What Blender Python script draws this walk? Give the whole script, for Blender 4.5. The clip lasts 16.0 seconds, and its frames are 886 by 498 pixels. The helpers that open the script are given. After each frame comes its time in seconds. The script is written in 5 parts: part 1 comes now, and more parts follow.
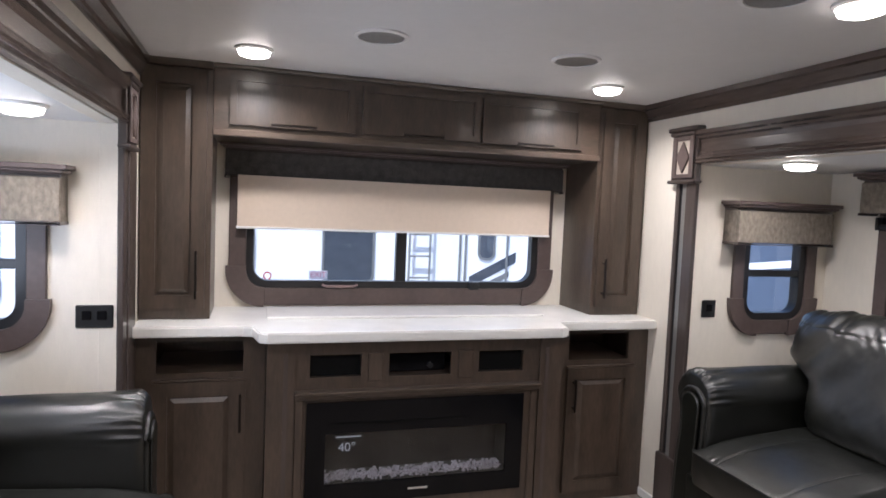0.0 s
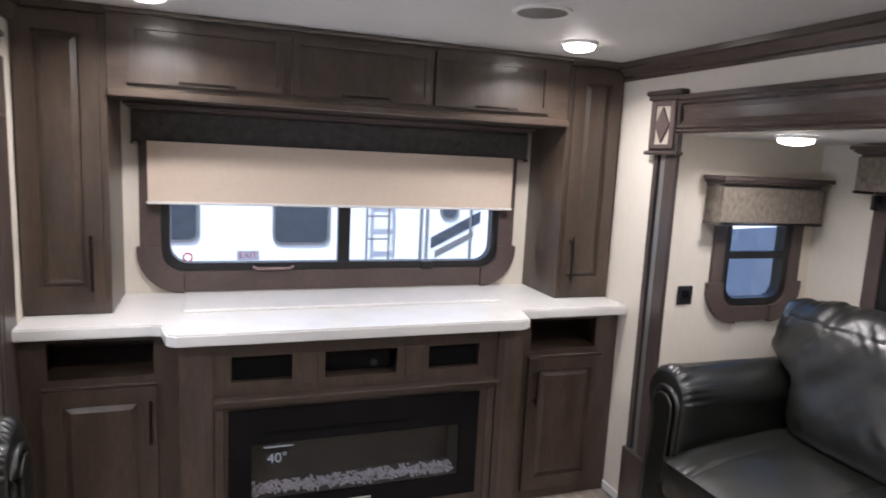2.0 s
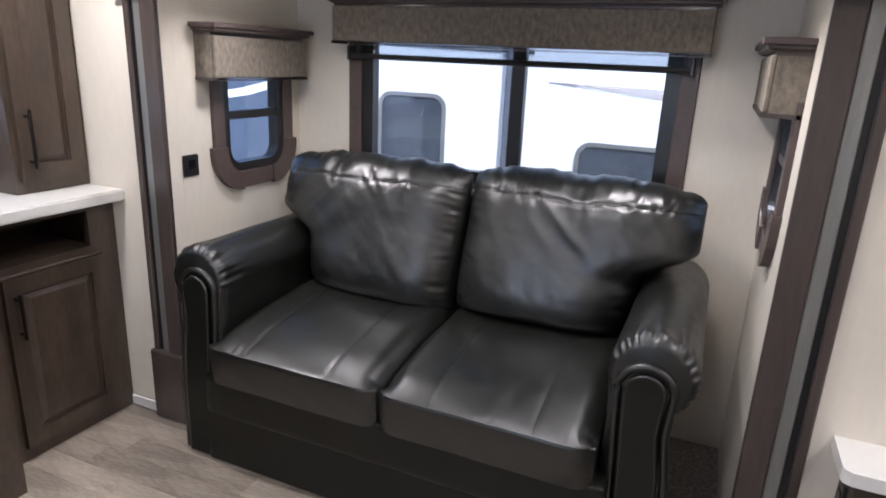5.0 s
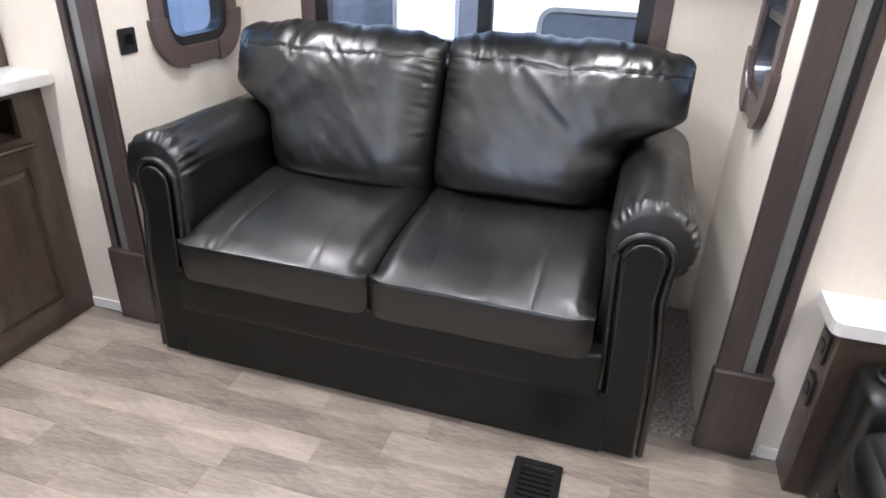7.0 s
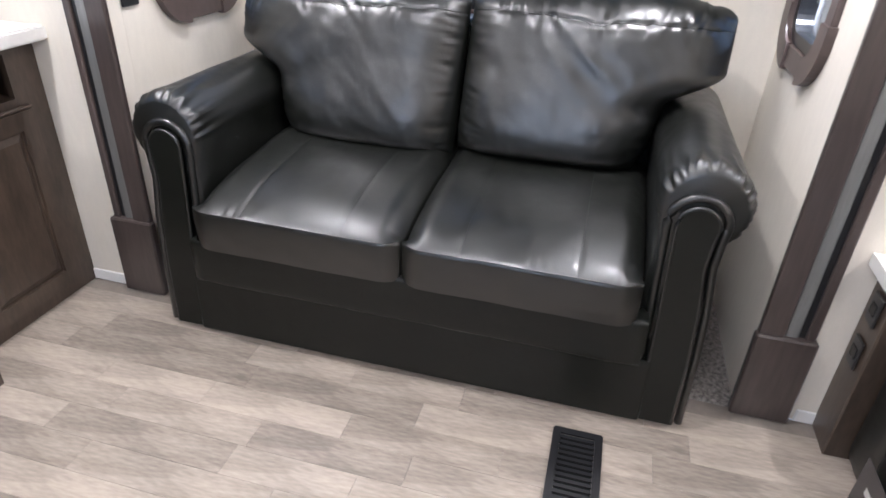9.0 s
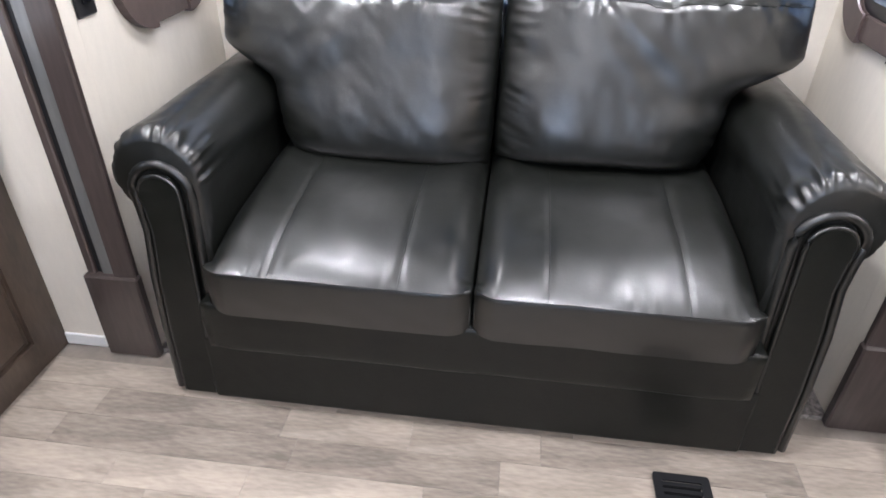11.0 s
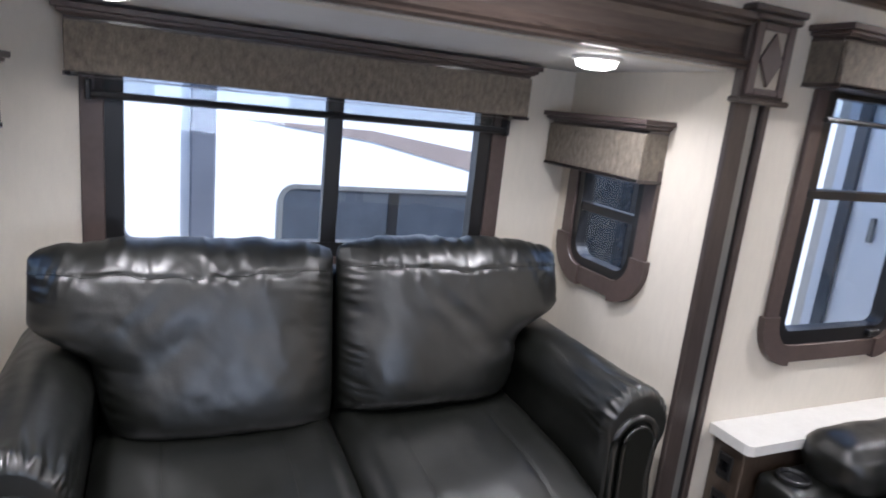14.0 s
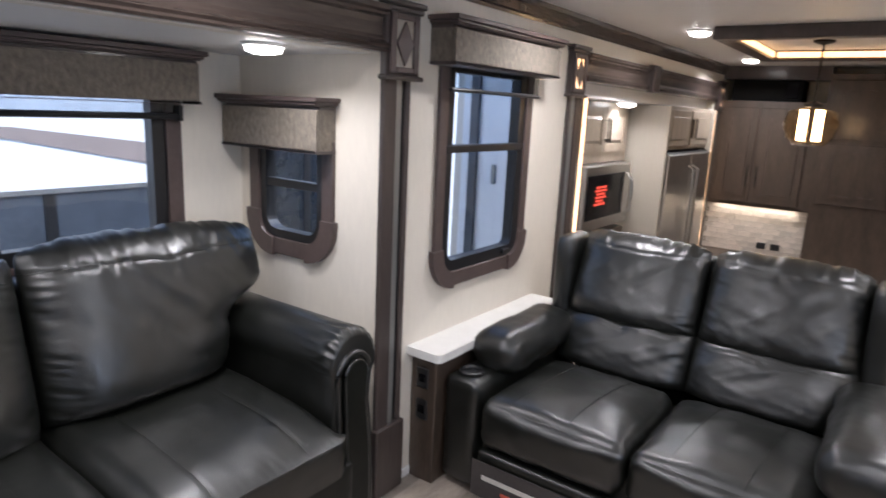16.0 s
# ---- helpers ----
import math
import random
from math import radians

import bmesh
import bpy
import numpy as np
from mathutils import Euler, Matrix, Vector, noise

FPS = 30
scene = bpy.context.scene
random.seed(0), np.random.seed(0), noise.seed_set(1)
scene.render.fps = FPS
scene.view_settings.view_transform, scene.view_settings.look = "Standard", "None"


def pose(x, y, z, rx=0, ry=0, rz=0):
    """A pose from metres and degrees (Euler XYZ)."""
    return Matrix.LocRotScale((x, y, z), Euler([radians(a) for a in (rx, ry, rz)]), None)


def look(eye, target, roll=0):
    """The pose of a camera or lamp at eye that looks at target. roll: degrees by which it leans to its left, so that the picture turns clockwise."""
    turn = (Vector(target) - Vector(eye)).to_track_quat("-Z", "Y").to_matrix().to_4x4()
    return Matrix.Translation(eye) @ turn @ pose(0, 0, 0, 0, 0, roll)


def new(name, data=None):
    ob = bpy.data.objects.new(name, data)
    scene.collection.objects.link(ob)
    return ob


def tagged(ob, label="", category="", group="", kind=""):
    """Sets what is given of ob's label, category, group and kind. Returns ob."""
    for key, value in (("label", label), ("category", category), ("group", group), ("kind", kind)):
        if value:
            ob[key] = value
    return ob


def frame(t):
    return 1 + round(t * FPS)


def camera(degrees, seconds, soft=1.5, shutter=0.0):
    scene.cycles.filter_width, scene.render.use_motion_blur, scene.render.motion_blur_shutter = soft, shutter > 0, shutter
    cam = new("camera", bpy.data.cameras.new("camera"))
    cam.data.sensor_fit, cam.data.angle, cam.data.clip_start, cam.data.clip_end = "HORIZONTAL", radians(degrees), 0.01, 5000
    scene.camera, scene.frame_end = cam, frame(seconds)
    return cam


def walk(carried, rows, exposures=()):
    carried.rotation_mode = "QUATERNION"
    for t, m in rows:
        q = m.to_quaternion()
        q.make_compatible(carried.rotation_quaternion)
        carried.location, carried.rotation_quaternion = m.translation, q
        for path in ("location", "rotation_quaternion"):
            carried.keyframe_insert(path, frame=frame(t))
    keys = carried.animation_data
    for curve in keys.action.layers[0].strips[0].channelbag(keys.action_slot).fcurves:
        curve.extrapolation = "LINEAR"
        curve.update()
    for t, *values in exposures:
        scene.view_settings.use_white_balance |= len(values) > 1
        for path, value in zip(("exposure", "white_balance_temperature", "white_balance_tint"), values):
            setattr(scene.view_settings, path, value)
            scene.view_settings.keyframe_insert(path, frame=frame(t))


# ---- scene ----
cam = camera(70.1, 16.0, soft=1.65, shutter=0.4)
PATH = [
    (0, (0.269, 0.555, 1.49), (0.847, 2.465, 1.36), 2.4),
    (0.5, (0.294, 0.625, 1.513), (0.86, 2.54, 1.399), 2.3),
    (1, (0.359, 0.751, 1.545), (0.921, 2.667, 1.426), 2.1),
    (1.5, (0.428, 0.843, 1.584), (1.01, 2.751, 1.432), 2.6),
    (2, (0.471, 0.901, 1.61), (1.142, 2.762, 1.316), 2.8),
    (2.5, (0.497, 0.948, 1.582), (1.402, 2.698, 1.239), 4.3),
    (3, (0.469, 1.114, 1.535), (1.72, 2.637, 1.194), 4.7),
    (3.5, (0.467, 1.222, 1.525), (1.979, 2.481, 1.165), 4.7),
    (4, (0.463, 1.263, 1.504), (2.123, 2.306, 1.11), 3.9),
    (4.5, (0.487, 1.281, 1.509), (2.243, 2.111, 1.032), 3.3),
    (5, (0.555, 1.248, 1.488), (2.321, 1.991, 0.914), 2.6),
    (7.5, (0.582, 1.459, 1.431), (2.281, 1.931, 0.488), 2.2),
    (8, (0.556, 1.487, 1.427), (2.26, 1.933, 0.481), 2.4),
    (8.5, (0.564, 1.516, 1.419), (2.255, 1.945, 0.44), 2.4),
    (9, (0.611, 1.599, 1.39), (2.292, 2.012, 0.387), 2.7),
    (9.5, (0.719, 1.677, 1.38), (2.376, 2.064, 0.329), 2.9),
    (12, (0.957, 2.2, 1.427), (2.635, 2.211, 0.339), 1.3),
    (12.5, (0.991, 2.246, 1.442), (2.679, 2.142, 0.375), 2.7),
    (13, (0.988, 2.322, 1.486), (2.715, 2.031, 0.521), 3.7),
    (13.5, (0.955, 2.491, 1.525), (2.739, 1.88, 0.858), 6.3),
    (14, (0.871, 2.567, 1.562), (2.646, 1.758, 1.118), 6.0),
    (14.5, (0.759, 2.61, 1.593), (2.472, 1.657, 1.197), 4.3),
    (15, (0.739, 2.665, 1.593), (2.311, 1.487, 1.218), 3.1),
    (15.5, (0.74, 2.722, 1.581), (2.097, 1.304, 1.2), 2.6),
    (16, (0.742, 2.769, 1.565), (1.885, 1.186, 1.13), 2.7),
]
walk(cam, [(t, look(eye, target, roll)) for t, eye, target, roll in PATH], [(0, 0.82, 5650, 16), (4.5, 0.88, 5600, 16), (7.3, 1.54, 5450, 15), (9.5, 1.62, 5400, 15), (12.6, 1.83, 5350, 14), (14, 1.02, 5400, 15), (16, 0.97, 5450, 15)])

# ---- world, sun, exposure ----
world = bpy.data.worlds.new("sky")
scene.world = world
world.use_nodes = True
wn = world.node_tree.nodes
sky = wn.new("ShaderNodeTexSky")
sky.sky_type, sky.sun_disc, sky.sun_elevation, sky.sun_rotation = "NISHITA", False, radians(62), radians(230)
world.node_tree.links.new(sky.outputs[0], wn["Background"].inputs[0])
wn["Background"].inputs[1].default_value = 0.15
sun_data = bpy.data.lights.new("sun", "SUN")
sun_data.energy, sun_data.angle, sun_data.color = 5.0, radians(0.5), (1, 0.97, 0.93)
sun = new("sun", sun_data)
sun.matrix_world = look((-12, -10, 29.4), (0, 0, 0))
# daylight that comes in by the wide window of the left slide-out
day = bpy.data.lights.new("left_window_daylight", "AREA")
day.shape, day.size, day.size_y, day.energy, day.color = "RECTANGLE", 0.48, 1.15, 8.5, (0.86, 0.93, 1.0)
new("left_window_daylight", day).matrix_world = pose(-0.975, 2.07, 1.25, 0, -90, 0)


# ---- materials ----
def mat(name, color, rough=0.5, metal=0.0, var=0.15, scale=8.0, stretch=(1, 1, 1), bump=0.0, bump_scale=60.0, coat=0.0, random_tint=0.0, spec=0.5, rough_var=0.0):
    """A principled material: colour varied by coarse and fine noise, with a fine bump."""
    m = bpy.data.materials.new(name)
    m.use_nodes = True
    n, li = m.node_tree.nodes, m.node_tree.links
    b = n["Principled BSDF"]
    b.inputs["Roughness"].default_value, b.inputs["Metallic"].default_value = rough, metal
    b.inputs["Specular IOR Level"].default_value = spec
    if coat:
        b.inputs["Coat Weight"].default_value, b.inputs["Coat Roughness"].default_value = coat, 0.11
    tc, mp = n.new("ShaderNodeTexCoord"), n.new("ShaderNodeMapping")
    mp.inputs["Scale"].default_value = stretch
    li.new(tc.outputs["Object"], mp.inputs[0])
    big, fine = n.new("ShaderNodeTexNoise"), n.new("ShaderNodeTexNoise")
    big.inputs["Scale"].default_value, big.inputs["Detail"].default_value = scale, 5
    fine.inputs["Scale"].default_value, fine.inputs["Detail"].default_value = scale * 7, 4
    li.new(mp.outputs[0], big.inputs[0]), li.new(mp.outputs[0], fine.inputs[0])
    mix = n.new("ShaderNodeMath")
    mix.operation = "MULTIPLY_ADD"
    mix.inputs[1].default_value = 0.6
    half = n.new("ShaderNodeMath")
    half.operation = "MULTIPLY"
    half.inputs[1].default_value = 0.4
    li.new(fine.outputs[0], half.inputs[0])
    li.new(big.outputs[0], mix.inputs[0]), li.new(half.outputs[0], mix.inputs[2])
    last = mix.outputs[0]
    if random_tint:
        oi, ad = n.new("ShaderNodeObjectInfo"), n.new("ShaderNodeMath")
        ad.operation = "MULTIPLY_ADD"
        ad.inputs[1].default_value = random_tint
        li.new(oi.outputs["Random"], ad.inputs[0]), li.new(last, ad.inputs[2])
        su = n.new("ShaderNodeMath")
        su.operation = "SUBTRACT"
        su.inputs[1].default_value = random_tint / 2
        li.new(ad.outputs[0], su.inputs[0])
        last = su.outputs[0]
    ramp = n.new("ShaderNodeValToRGB")
    c = Vector(color)
    lo, hi = c * (1 - var), c * (1 + var)
    ramp.color_ramp.elements[0].position, ramp.color_ramp.elements[1].position = 0.32, 0.68
    ramp.color_ramp.elements[0].color, ramp.color_ramp.elements[1].color = (*lo, 1), (*[min(1, v) for v in hi], 1)
    li.new(last, ramp.inputs[0]), li.new(ramp.outputs[0], b.inputs["Base Color"])
    if rough_var:
        rn, rm = n.new("ShaderNodeTexNoise"), n.new("ShaderNodeMapRange")
        rn.inputs["Scale"].default_value, rn.inputs["Detail"].default_value = 22, 5
        rm.inputs["From Min"].default_value, rm.inputs["From Max"].default_value = 0.3, 0.7
        rm.inputs["To Min"].default_value, rm.inputs["To Max"].default_value = rough - rough_var, rough + rough_var
        li.new(tc.outputs["Object"], rn.inputs[0]), li.new(rn.outputs[0], rm.inputs["Value"]), li.new(rm.outputs[0], b.inputs["Roughness"])
    if bump:
        bn, bp = n.new("ShaderNodeTexNoise"), n.new("ShaderNodeBump")
        bn.inputs["Scale"].default_value, bn.inputs["Detail"].default_value = bump_scale, 6
        bp.inputs["Strength"].default_value, bp.inputs["Distance"].default_value = bump, 0.004
        li.new(mp.outputs[0], bn.inputs[0]), li.new(bn.outputs[0], bp.inputs["Height"]), li.new(bp.outputs[0], b.inputs["Normal"])
    return m


def glow(name, color, strength, base=0.8):
    m = bpy.data.materials.new(name)
    m.use_nodes = True
    b = m.node_tree.nodes["Principled BSDF"]
    b.inputs["Base Color"].default_value = (base, base, base, 1)
    b.inputs["Emission Color"].default_value, b.inputs["Emission Strength"].default_value = (*color, 1), strength
    return m


def clear(name, color=(1, 1, 1), rough=0.0, mixin=0.1):
    """Thin pane: mostly see-through with a little mirror gloss."""
    m = bpy.data.materials.new(name)
    m.use_nodes = True
    n, li = m.node_tree.nodes, m.node_tree.links
    tr, gl, mx, fr = (n.new("ShaderNode" + k) for k in ("BsdfTransparent", "BsdfGlossy", "MixShader", "LayerWeight"))
    tr.inputs[0].default_value = (*color, 1)
    gl.inputs["Roughness"].default_value = rough
    fr.inputs[0].default_value = 0.5
    po, ad = n.new("ShaderNodeMath"), n.new("ShaderNodeMath")
    po.operation, ad.operation = "POWER", "MULTIPLY_ADD"
    po.inputs[1].default_value, ad.inputs[1].default_value, ad.inputs[2].default_value = 5.0, 0.85, 0.03
    li.new(fr.outputs["Facing"], po.inputs[0]), li.new(po.outputs[0], ad.inputs[0])
    li.new(ad.outputs[0], mx.inputs[0]), li.new(tr.outputs[0], mx.inputs[1]), li.new(gl.outputs[0], mx.inputs[2])
    li.new(mx.outputs[0], n["Material Output"].inputs[0])
    return m


# Same wood twice, light put into the colour: WOOD dim, WOODH lit.
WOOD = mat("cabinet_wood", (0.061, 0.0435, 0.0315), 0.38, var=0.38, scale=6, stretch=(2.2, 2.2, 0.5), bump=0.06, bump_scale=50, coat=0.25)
WOODH = mat("cabinet_wood_level_lit", (0.074, 0.053, 0.0388), 0.36, var=0.38, scale=6, stretch=(0.5, 2.2, 2.2), bump=0.04, bump_scale=50, coat=0.6)
TRIM = mat("dark_trim_wood", (0.062, 0.048, 0.043), 0.32, var=0.3, scale=4, stretch=(3, 3, 0.4), bump=0.05, coat=0.3)
# Beam and crown copy of the trim, colour raised to stand for lamp reflections.
TRIMH = mat("dark_trim_wood_level_lit", (0.074, 0.055, 0.046), 0.26, var=0.3, scale=4, stretch=(3, 0.4, 3), bump=0.04, coat=0.6)
SURROUND = mat("window_surround", (0.085, 0.062, 0.056), 0.42, var=0.2, scale=6, bump=0.04)
WALL = mat("wall_panel", (0.71, 0.655, 0.565), 0.6, var=0.035, scale=9, stretch=(5, 5, 1.6), bump=0.10, bump_scale=45)
CEIL = mat("ceiling_white", (0.71, 0.70, 0.685), 0.5, var=0.03, scale=3, bump=0.05)
STONE = mat("solid_surface", (0.74, 0.73, 0.70), 0.25, var=0.05, scale=9, coat=0.2)
LEATHER = mat("black_leather", (0.0052, 0.0057, 0.0043), 0.365, var=0.3, scale=6, bump=0.06, bump_scale=150, spec=0.9, rough_var=0.06)
LEATHER_FLAT = mat("leather_front", (0.0056, 0.0064, 0.0047), 0.40, var=0.25, scale=6, bump=0.10, bump_scale=110, spec=0.36, rough_var=0.08)
FABRIC = mat("valance_fabric", (0.185, 0.158, 0.125), 0.85, var=0.45, scale=60, stretch=(1, 1, 0.6), bump=0.5, bump_scale=120)
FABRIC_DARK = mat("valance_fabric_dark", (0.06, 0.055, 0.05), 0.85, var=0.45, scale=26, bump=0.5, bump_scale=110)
SHADE = mat("shade_cloth", (0.62, 0.515, 0.415), 0.9, var=0.04, scale=40, bump=0.1, bump_scale=300)
BLACK = mat("black_plastic", (0.012, 0.012, 0.013), 0.35, var=0.1)
GLOSS = mat("black_glass", (0.005, 0.005, 0.006), 0.12, var=0.1, spec=0.15)
BRONZE = mat("dark_bronze", (0.02, 0.016, 0.014), 0.35, metal=0.7, var=0.2)
STEEL = mat("stainless", (0.5, 0.49, 0.47), 0.28, metal=1.0, var=0.1, stretch=(1, 1, 12))
GREYM = mat("grey_metal", (0.27, 0.27, 0.26), 0.4, metal=0.6, var=0.15, stretch=(6, 6, 0.5))
CARPET = mat("carpet", (0.25, 0.225, 0.205), 0.95, var=0.85, scale=75, bump=0.9, bump_scale=200)
PLANK = mat("vinyl_plank", (0.288, 0.244, 0.202), 0.38, var=0.42, scale=3.2, stretch=(5, 1.1, 1), bump=0.04, bump_scale=30, random_tint=0.23, rough_var=0.08)
JOINT = mat("floor_joint", (0.23, 0.198, 0.168), 0.7)
INLAY = mat("pale_inlay", (0.42, 0.37, 0.31), 0.5)
FILM = bpy.data.materials.new("sticker_film")
FILM.use_nodes = True
film = FILM.node_tree.nodes.new("ShaderNodeBsdfTranslucent")
film.inputs[0].default_value = (0.85, 0.82, 0.82, 1)
FILM.node_tree.links.new(film.outputs[0], FILM.node_tree.nodes["Material Output"].inputs[0])
GLASS = clear("window_glass", (0.93, 0.95, 0.96))
FIREGLASS = clear("fireplace_glass", (0.75, 0.75, 0.75))
AMBER = clear("amber_glass", (1.0, 0.93, 0.80))
DIFFUSER = glow("lamp_diffuser", (1.0, 0.88, 0.7), 8.0)
LED = glow("led_strip", (1.0, 0.50, 0.17), 1.5)
PANELC = mat("kitchen_end_panel", (0.36, 0.32, 0.26), 0.5, var=0.05, scale=5, stretch=(10, 10, 0.6), bump=0.1)
WHITE = mat("white_paint", (0.75, 0.74, 0.72), 0.4, var=0.04)
RVSKIN = mat("vehicle_skin", (0.85, 0.85, 0.85), 0.35, var=0.03)
RVGREY = mat("vehicle_grey", (0.06, 0.07, 0.085), 0.25, var=0.2)
RVPANE = mat("vehicle_window", (0.05, 0.06, 0.075), 0.04, var=0.2, spec=0.8)
RVDARK = mat("vehicle_window_dark", (0.012, 0.016, 0.022), 0.05, var=0.3, spec=0.5)
SLATE = mat("vehicle_slate", (0.085, 0.11, 0.155), 0.35, var=0.15)
RVTAN = mat("vehicle_stripe", (0.30, 0.24, 0.21), 0.4, var=0.1)
SCREEN = clear("screen_mesh", (0.7, 0.73, 0.76))
ASPHALT = mat("yard", (0.40, 0.39, 0.37), 0.9, var=0.25, bump=0.4)
TILE = mat("backsplash_tile", (0.55, 0.5, 0.44), 0.2, var=0.2, scale=12, random_tint=0.3)
CRYSTAL = mat("crystal_media", (0.62, 0.6, 0.68), 0.1, var=0.3, scale=40)
LETTER = glow("display_digits", (0.9, 0.95, 1.0), 0.10, 0.1)
RED = glow("display_red", (1.0, 0.06, 0.02), 0.7, 0.02)
INK = mat("pale_print", (0.55, 0.52, 0.48), 0.6)
PINK = mat("sticker_print", (0.5, 0.2, 0.28), 0.6)
LATCH = mat("latch_plastic", (0.22, 0.15, 0.14), 0.4)
DARK = mat("dark_recess", (0.004, 0.004, 0.004), 0.8, spec=0.1)


# ---- shape helpers ----
MIRROR = [False]
MID = 1.0425  # the living room is alike on both sides of this line


def part(name, bm, material, parent=None, label="", smooth=False):
    """Links a bmesh as one mesh object under parent; on the mirrored side it is flipped across the room."""
    if MIRROR[0] and parent is not None and parent.get("mirrored"):
        for v in bm.verts:
            v.co.x = -v.co.x
        bmesh.ops.reverse_faces(bm, faces=bm.faces)
    me = bpy.data.meshes.new(name)
    bm.to_mesh(me)
    bm.free()
    me.materials.append(material)
    if smooth:
        for p in me.polygons:
            p.use_smooth = True
    ob = new(name, me)
    if parent is not None:
        ob.parent = parent
    if label:
        ob["label"] = label
    return ob


def root(name, m, label, category, group="", kind=""):
    """The Empty at a thing's base."""
    e = new(name)
    e.empty_display_size = 0.05
    if MIRROR[0]:
        loc, rz = m.translation.copy(), m.to_euler().z
        m = Matrix.Translation((2 * MID - loc.x, loc.y, loc.z)) @ Matrix.Rotation(-rz, 4, "Z")
        e["mirrored"] = 1
    e.matrix_world = m
    return tagged(e, label, category, group, kind)


def box(x0, x1, y0, y1, z0, z1, bevel=0.0, bm=None, seg=1):
    """A box, its edges rounded when bevel is given; into bm when there is one."""
    own = bmesh.new()
    bmesh.ops.create_cube(own, size=1)
    for v in own.verts:
        v.co = Vector((x0 + (v.co.x + 0.5) * (x1 - x0), y0 + (v.co.y + 0.5) * (y1 - y0), z0 + (v.co.z + 0.5) * (z1 - z0)))
    if bevel:
        bmesh.ops.bevel(own, geom=own.edges[:], offset=bevel, segments=seg, affect="EDGES", profile=0.6)
    return join(bm, own) if bm is not None else own


def join(bm, other):
    me = bpy.data.meshes.new("tmp")
    other.to_mesh(me)
    other.free()
    bm.from_mesh(me)
    bpy.data.meshes.remove(me)
    return bm


def prism(outline, lo, hi, axis="y", bm=None):
    """A closed 2D outline pushed along an axis: outline (a, b) is (x, z) for y, (y, z) for x and (x, y) for z."""
    own = bmesh.new()
    put = {"y": lambda a, b, c: (a, c, b), "x": lambda a, b, c: (c, a, b), "z": lambda a, b, c: (a, b, c)}[axis]
    n = len(outline)
    f = [own.verts.new(put(a, b, lo)) for a, b in outline]
    g = [own.verts.new(put(a, b, hi)) for a, b in outline]
    own.faces.new(f), own.faces.new(g[::-1])
    for i in range(n):
        own.faces.new((f[i], g[i], g[(i + 1) % n], f[(i + 1) % n]))
    bmesh.ops.recalc_face_normals(own, faces=own.faces)
    return join(bm, own) if bm is not None else own


def ring(outer, inner, lo, hi, bm=None):
    """A flat ring between two outlines of equal length in (x, z), pushed along y."""
    own = bmesh.new()
    n = len(outer)
    vs = [[own.verts.new((a, d, b)) for a, b in line] for line, d in ((outer, lo), (inner, lo), (inner, hi), (outer, hi))]
    for k in range(4):
        p, q = vs[k], vs[(k + 1) % 4]
        for i in range(n):
            own.faces.new((p[i], p[(i + 1) % n], q[(i + 1) % n], q[i]))
    bmesh.ops.recalc_face_normals(own, faces=own.faces)
    return join(bm, own) if bm is not None else own


def rounded(x0, x1, z0, z1, r, n=6, top=True):
    """A rectangle's outline with rounded corners; with top=False only the lower ones are round."""
    pts = []
    for cx, cz, a0, rr in ((x1, z0, -90, r), (x1, z1, 0, r if top else 0.001), (x0, z1, 90, r if top else 0.001), (x0, z0, 180, r)):
        ox, oz = cx - math.copysign(rr, cx - (x0 + x1) / 2), cz - math.copysign(rr, cz - (z0 + z1) / 2)
        for i in range(n + 1):
            a = radians(a0 + 90 * i / n)
            pts.append((ox + rr * math.cos(a), oz + rr * math.sin(a)))
    return pts


def tube(points, r, bm=None, n=8, closed=False):
    """A round bar along a line of points."""
    own = bmesh.new()
    pts = [Vector(p) for p in points]
    rings = []
    for i, p in enumerate(pts):
        a = pts[i - 1] if i or closed else p
        b = pts[(i + 1) % len(pts)] if i < len(pts) - 1 or closed else p
        d = (b - a).normalized()
        u = d.orthogonal().normalized() if abs(d.z) > 0.99 else d.cross(Vector((0, 0, 1))).normalized()
        w = d.cross(u)
        rings.append([own.verts.new(p + r * (math.cos(2 * math.pi * k / n) * u + math.sin(2 * math.pi * k / n) * w)) for k in range(n)])
    m = len(rings)
    for i in range(m if closed else m - 1):
        p, q = rings[i], rings[(i + 1) % m]
        for k in range(n):
            own.faces.new((p[k], p[(k + 1) % n], q[(k + 1) % n], q[k]))
    if not closed:
        own.faces.new(rings[0]), own.faces.new(rings[-1][::-1])
    bmesh.ops.recalc_face_normals(own, faces=own.faces)
    return join(bm, own) if bm is not None else own


def lathe(profile, n=24, bm=None):
    """A body turned round the z axis from (radius, z) pairs."""
    own = bmesh.new()
    rows = [[own.verts.new((max(r, 1e-4) * math.cos(2 * math.pi * k / n), max(r, 1e-4) * math.sin(2 * math.pi * k / n), z)) for k in range(n)] for r, z in profile]
    for p, q in zip(rows, rows[1:]):
        for k in range(n):
            own.faces.new((p[k], p[(k + 1) % n], q[(k + 1) % n], q[k]))
    own.faces.new(rows[0][::-1]), own.faces.new(rows[-1])
    bmesh.ops.recalc_face_normals(own, faces=own.faces)
    return join(bm, own) if bm is not None else own


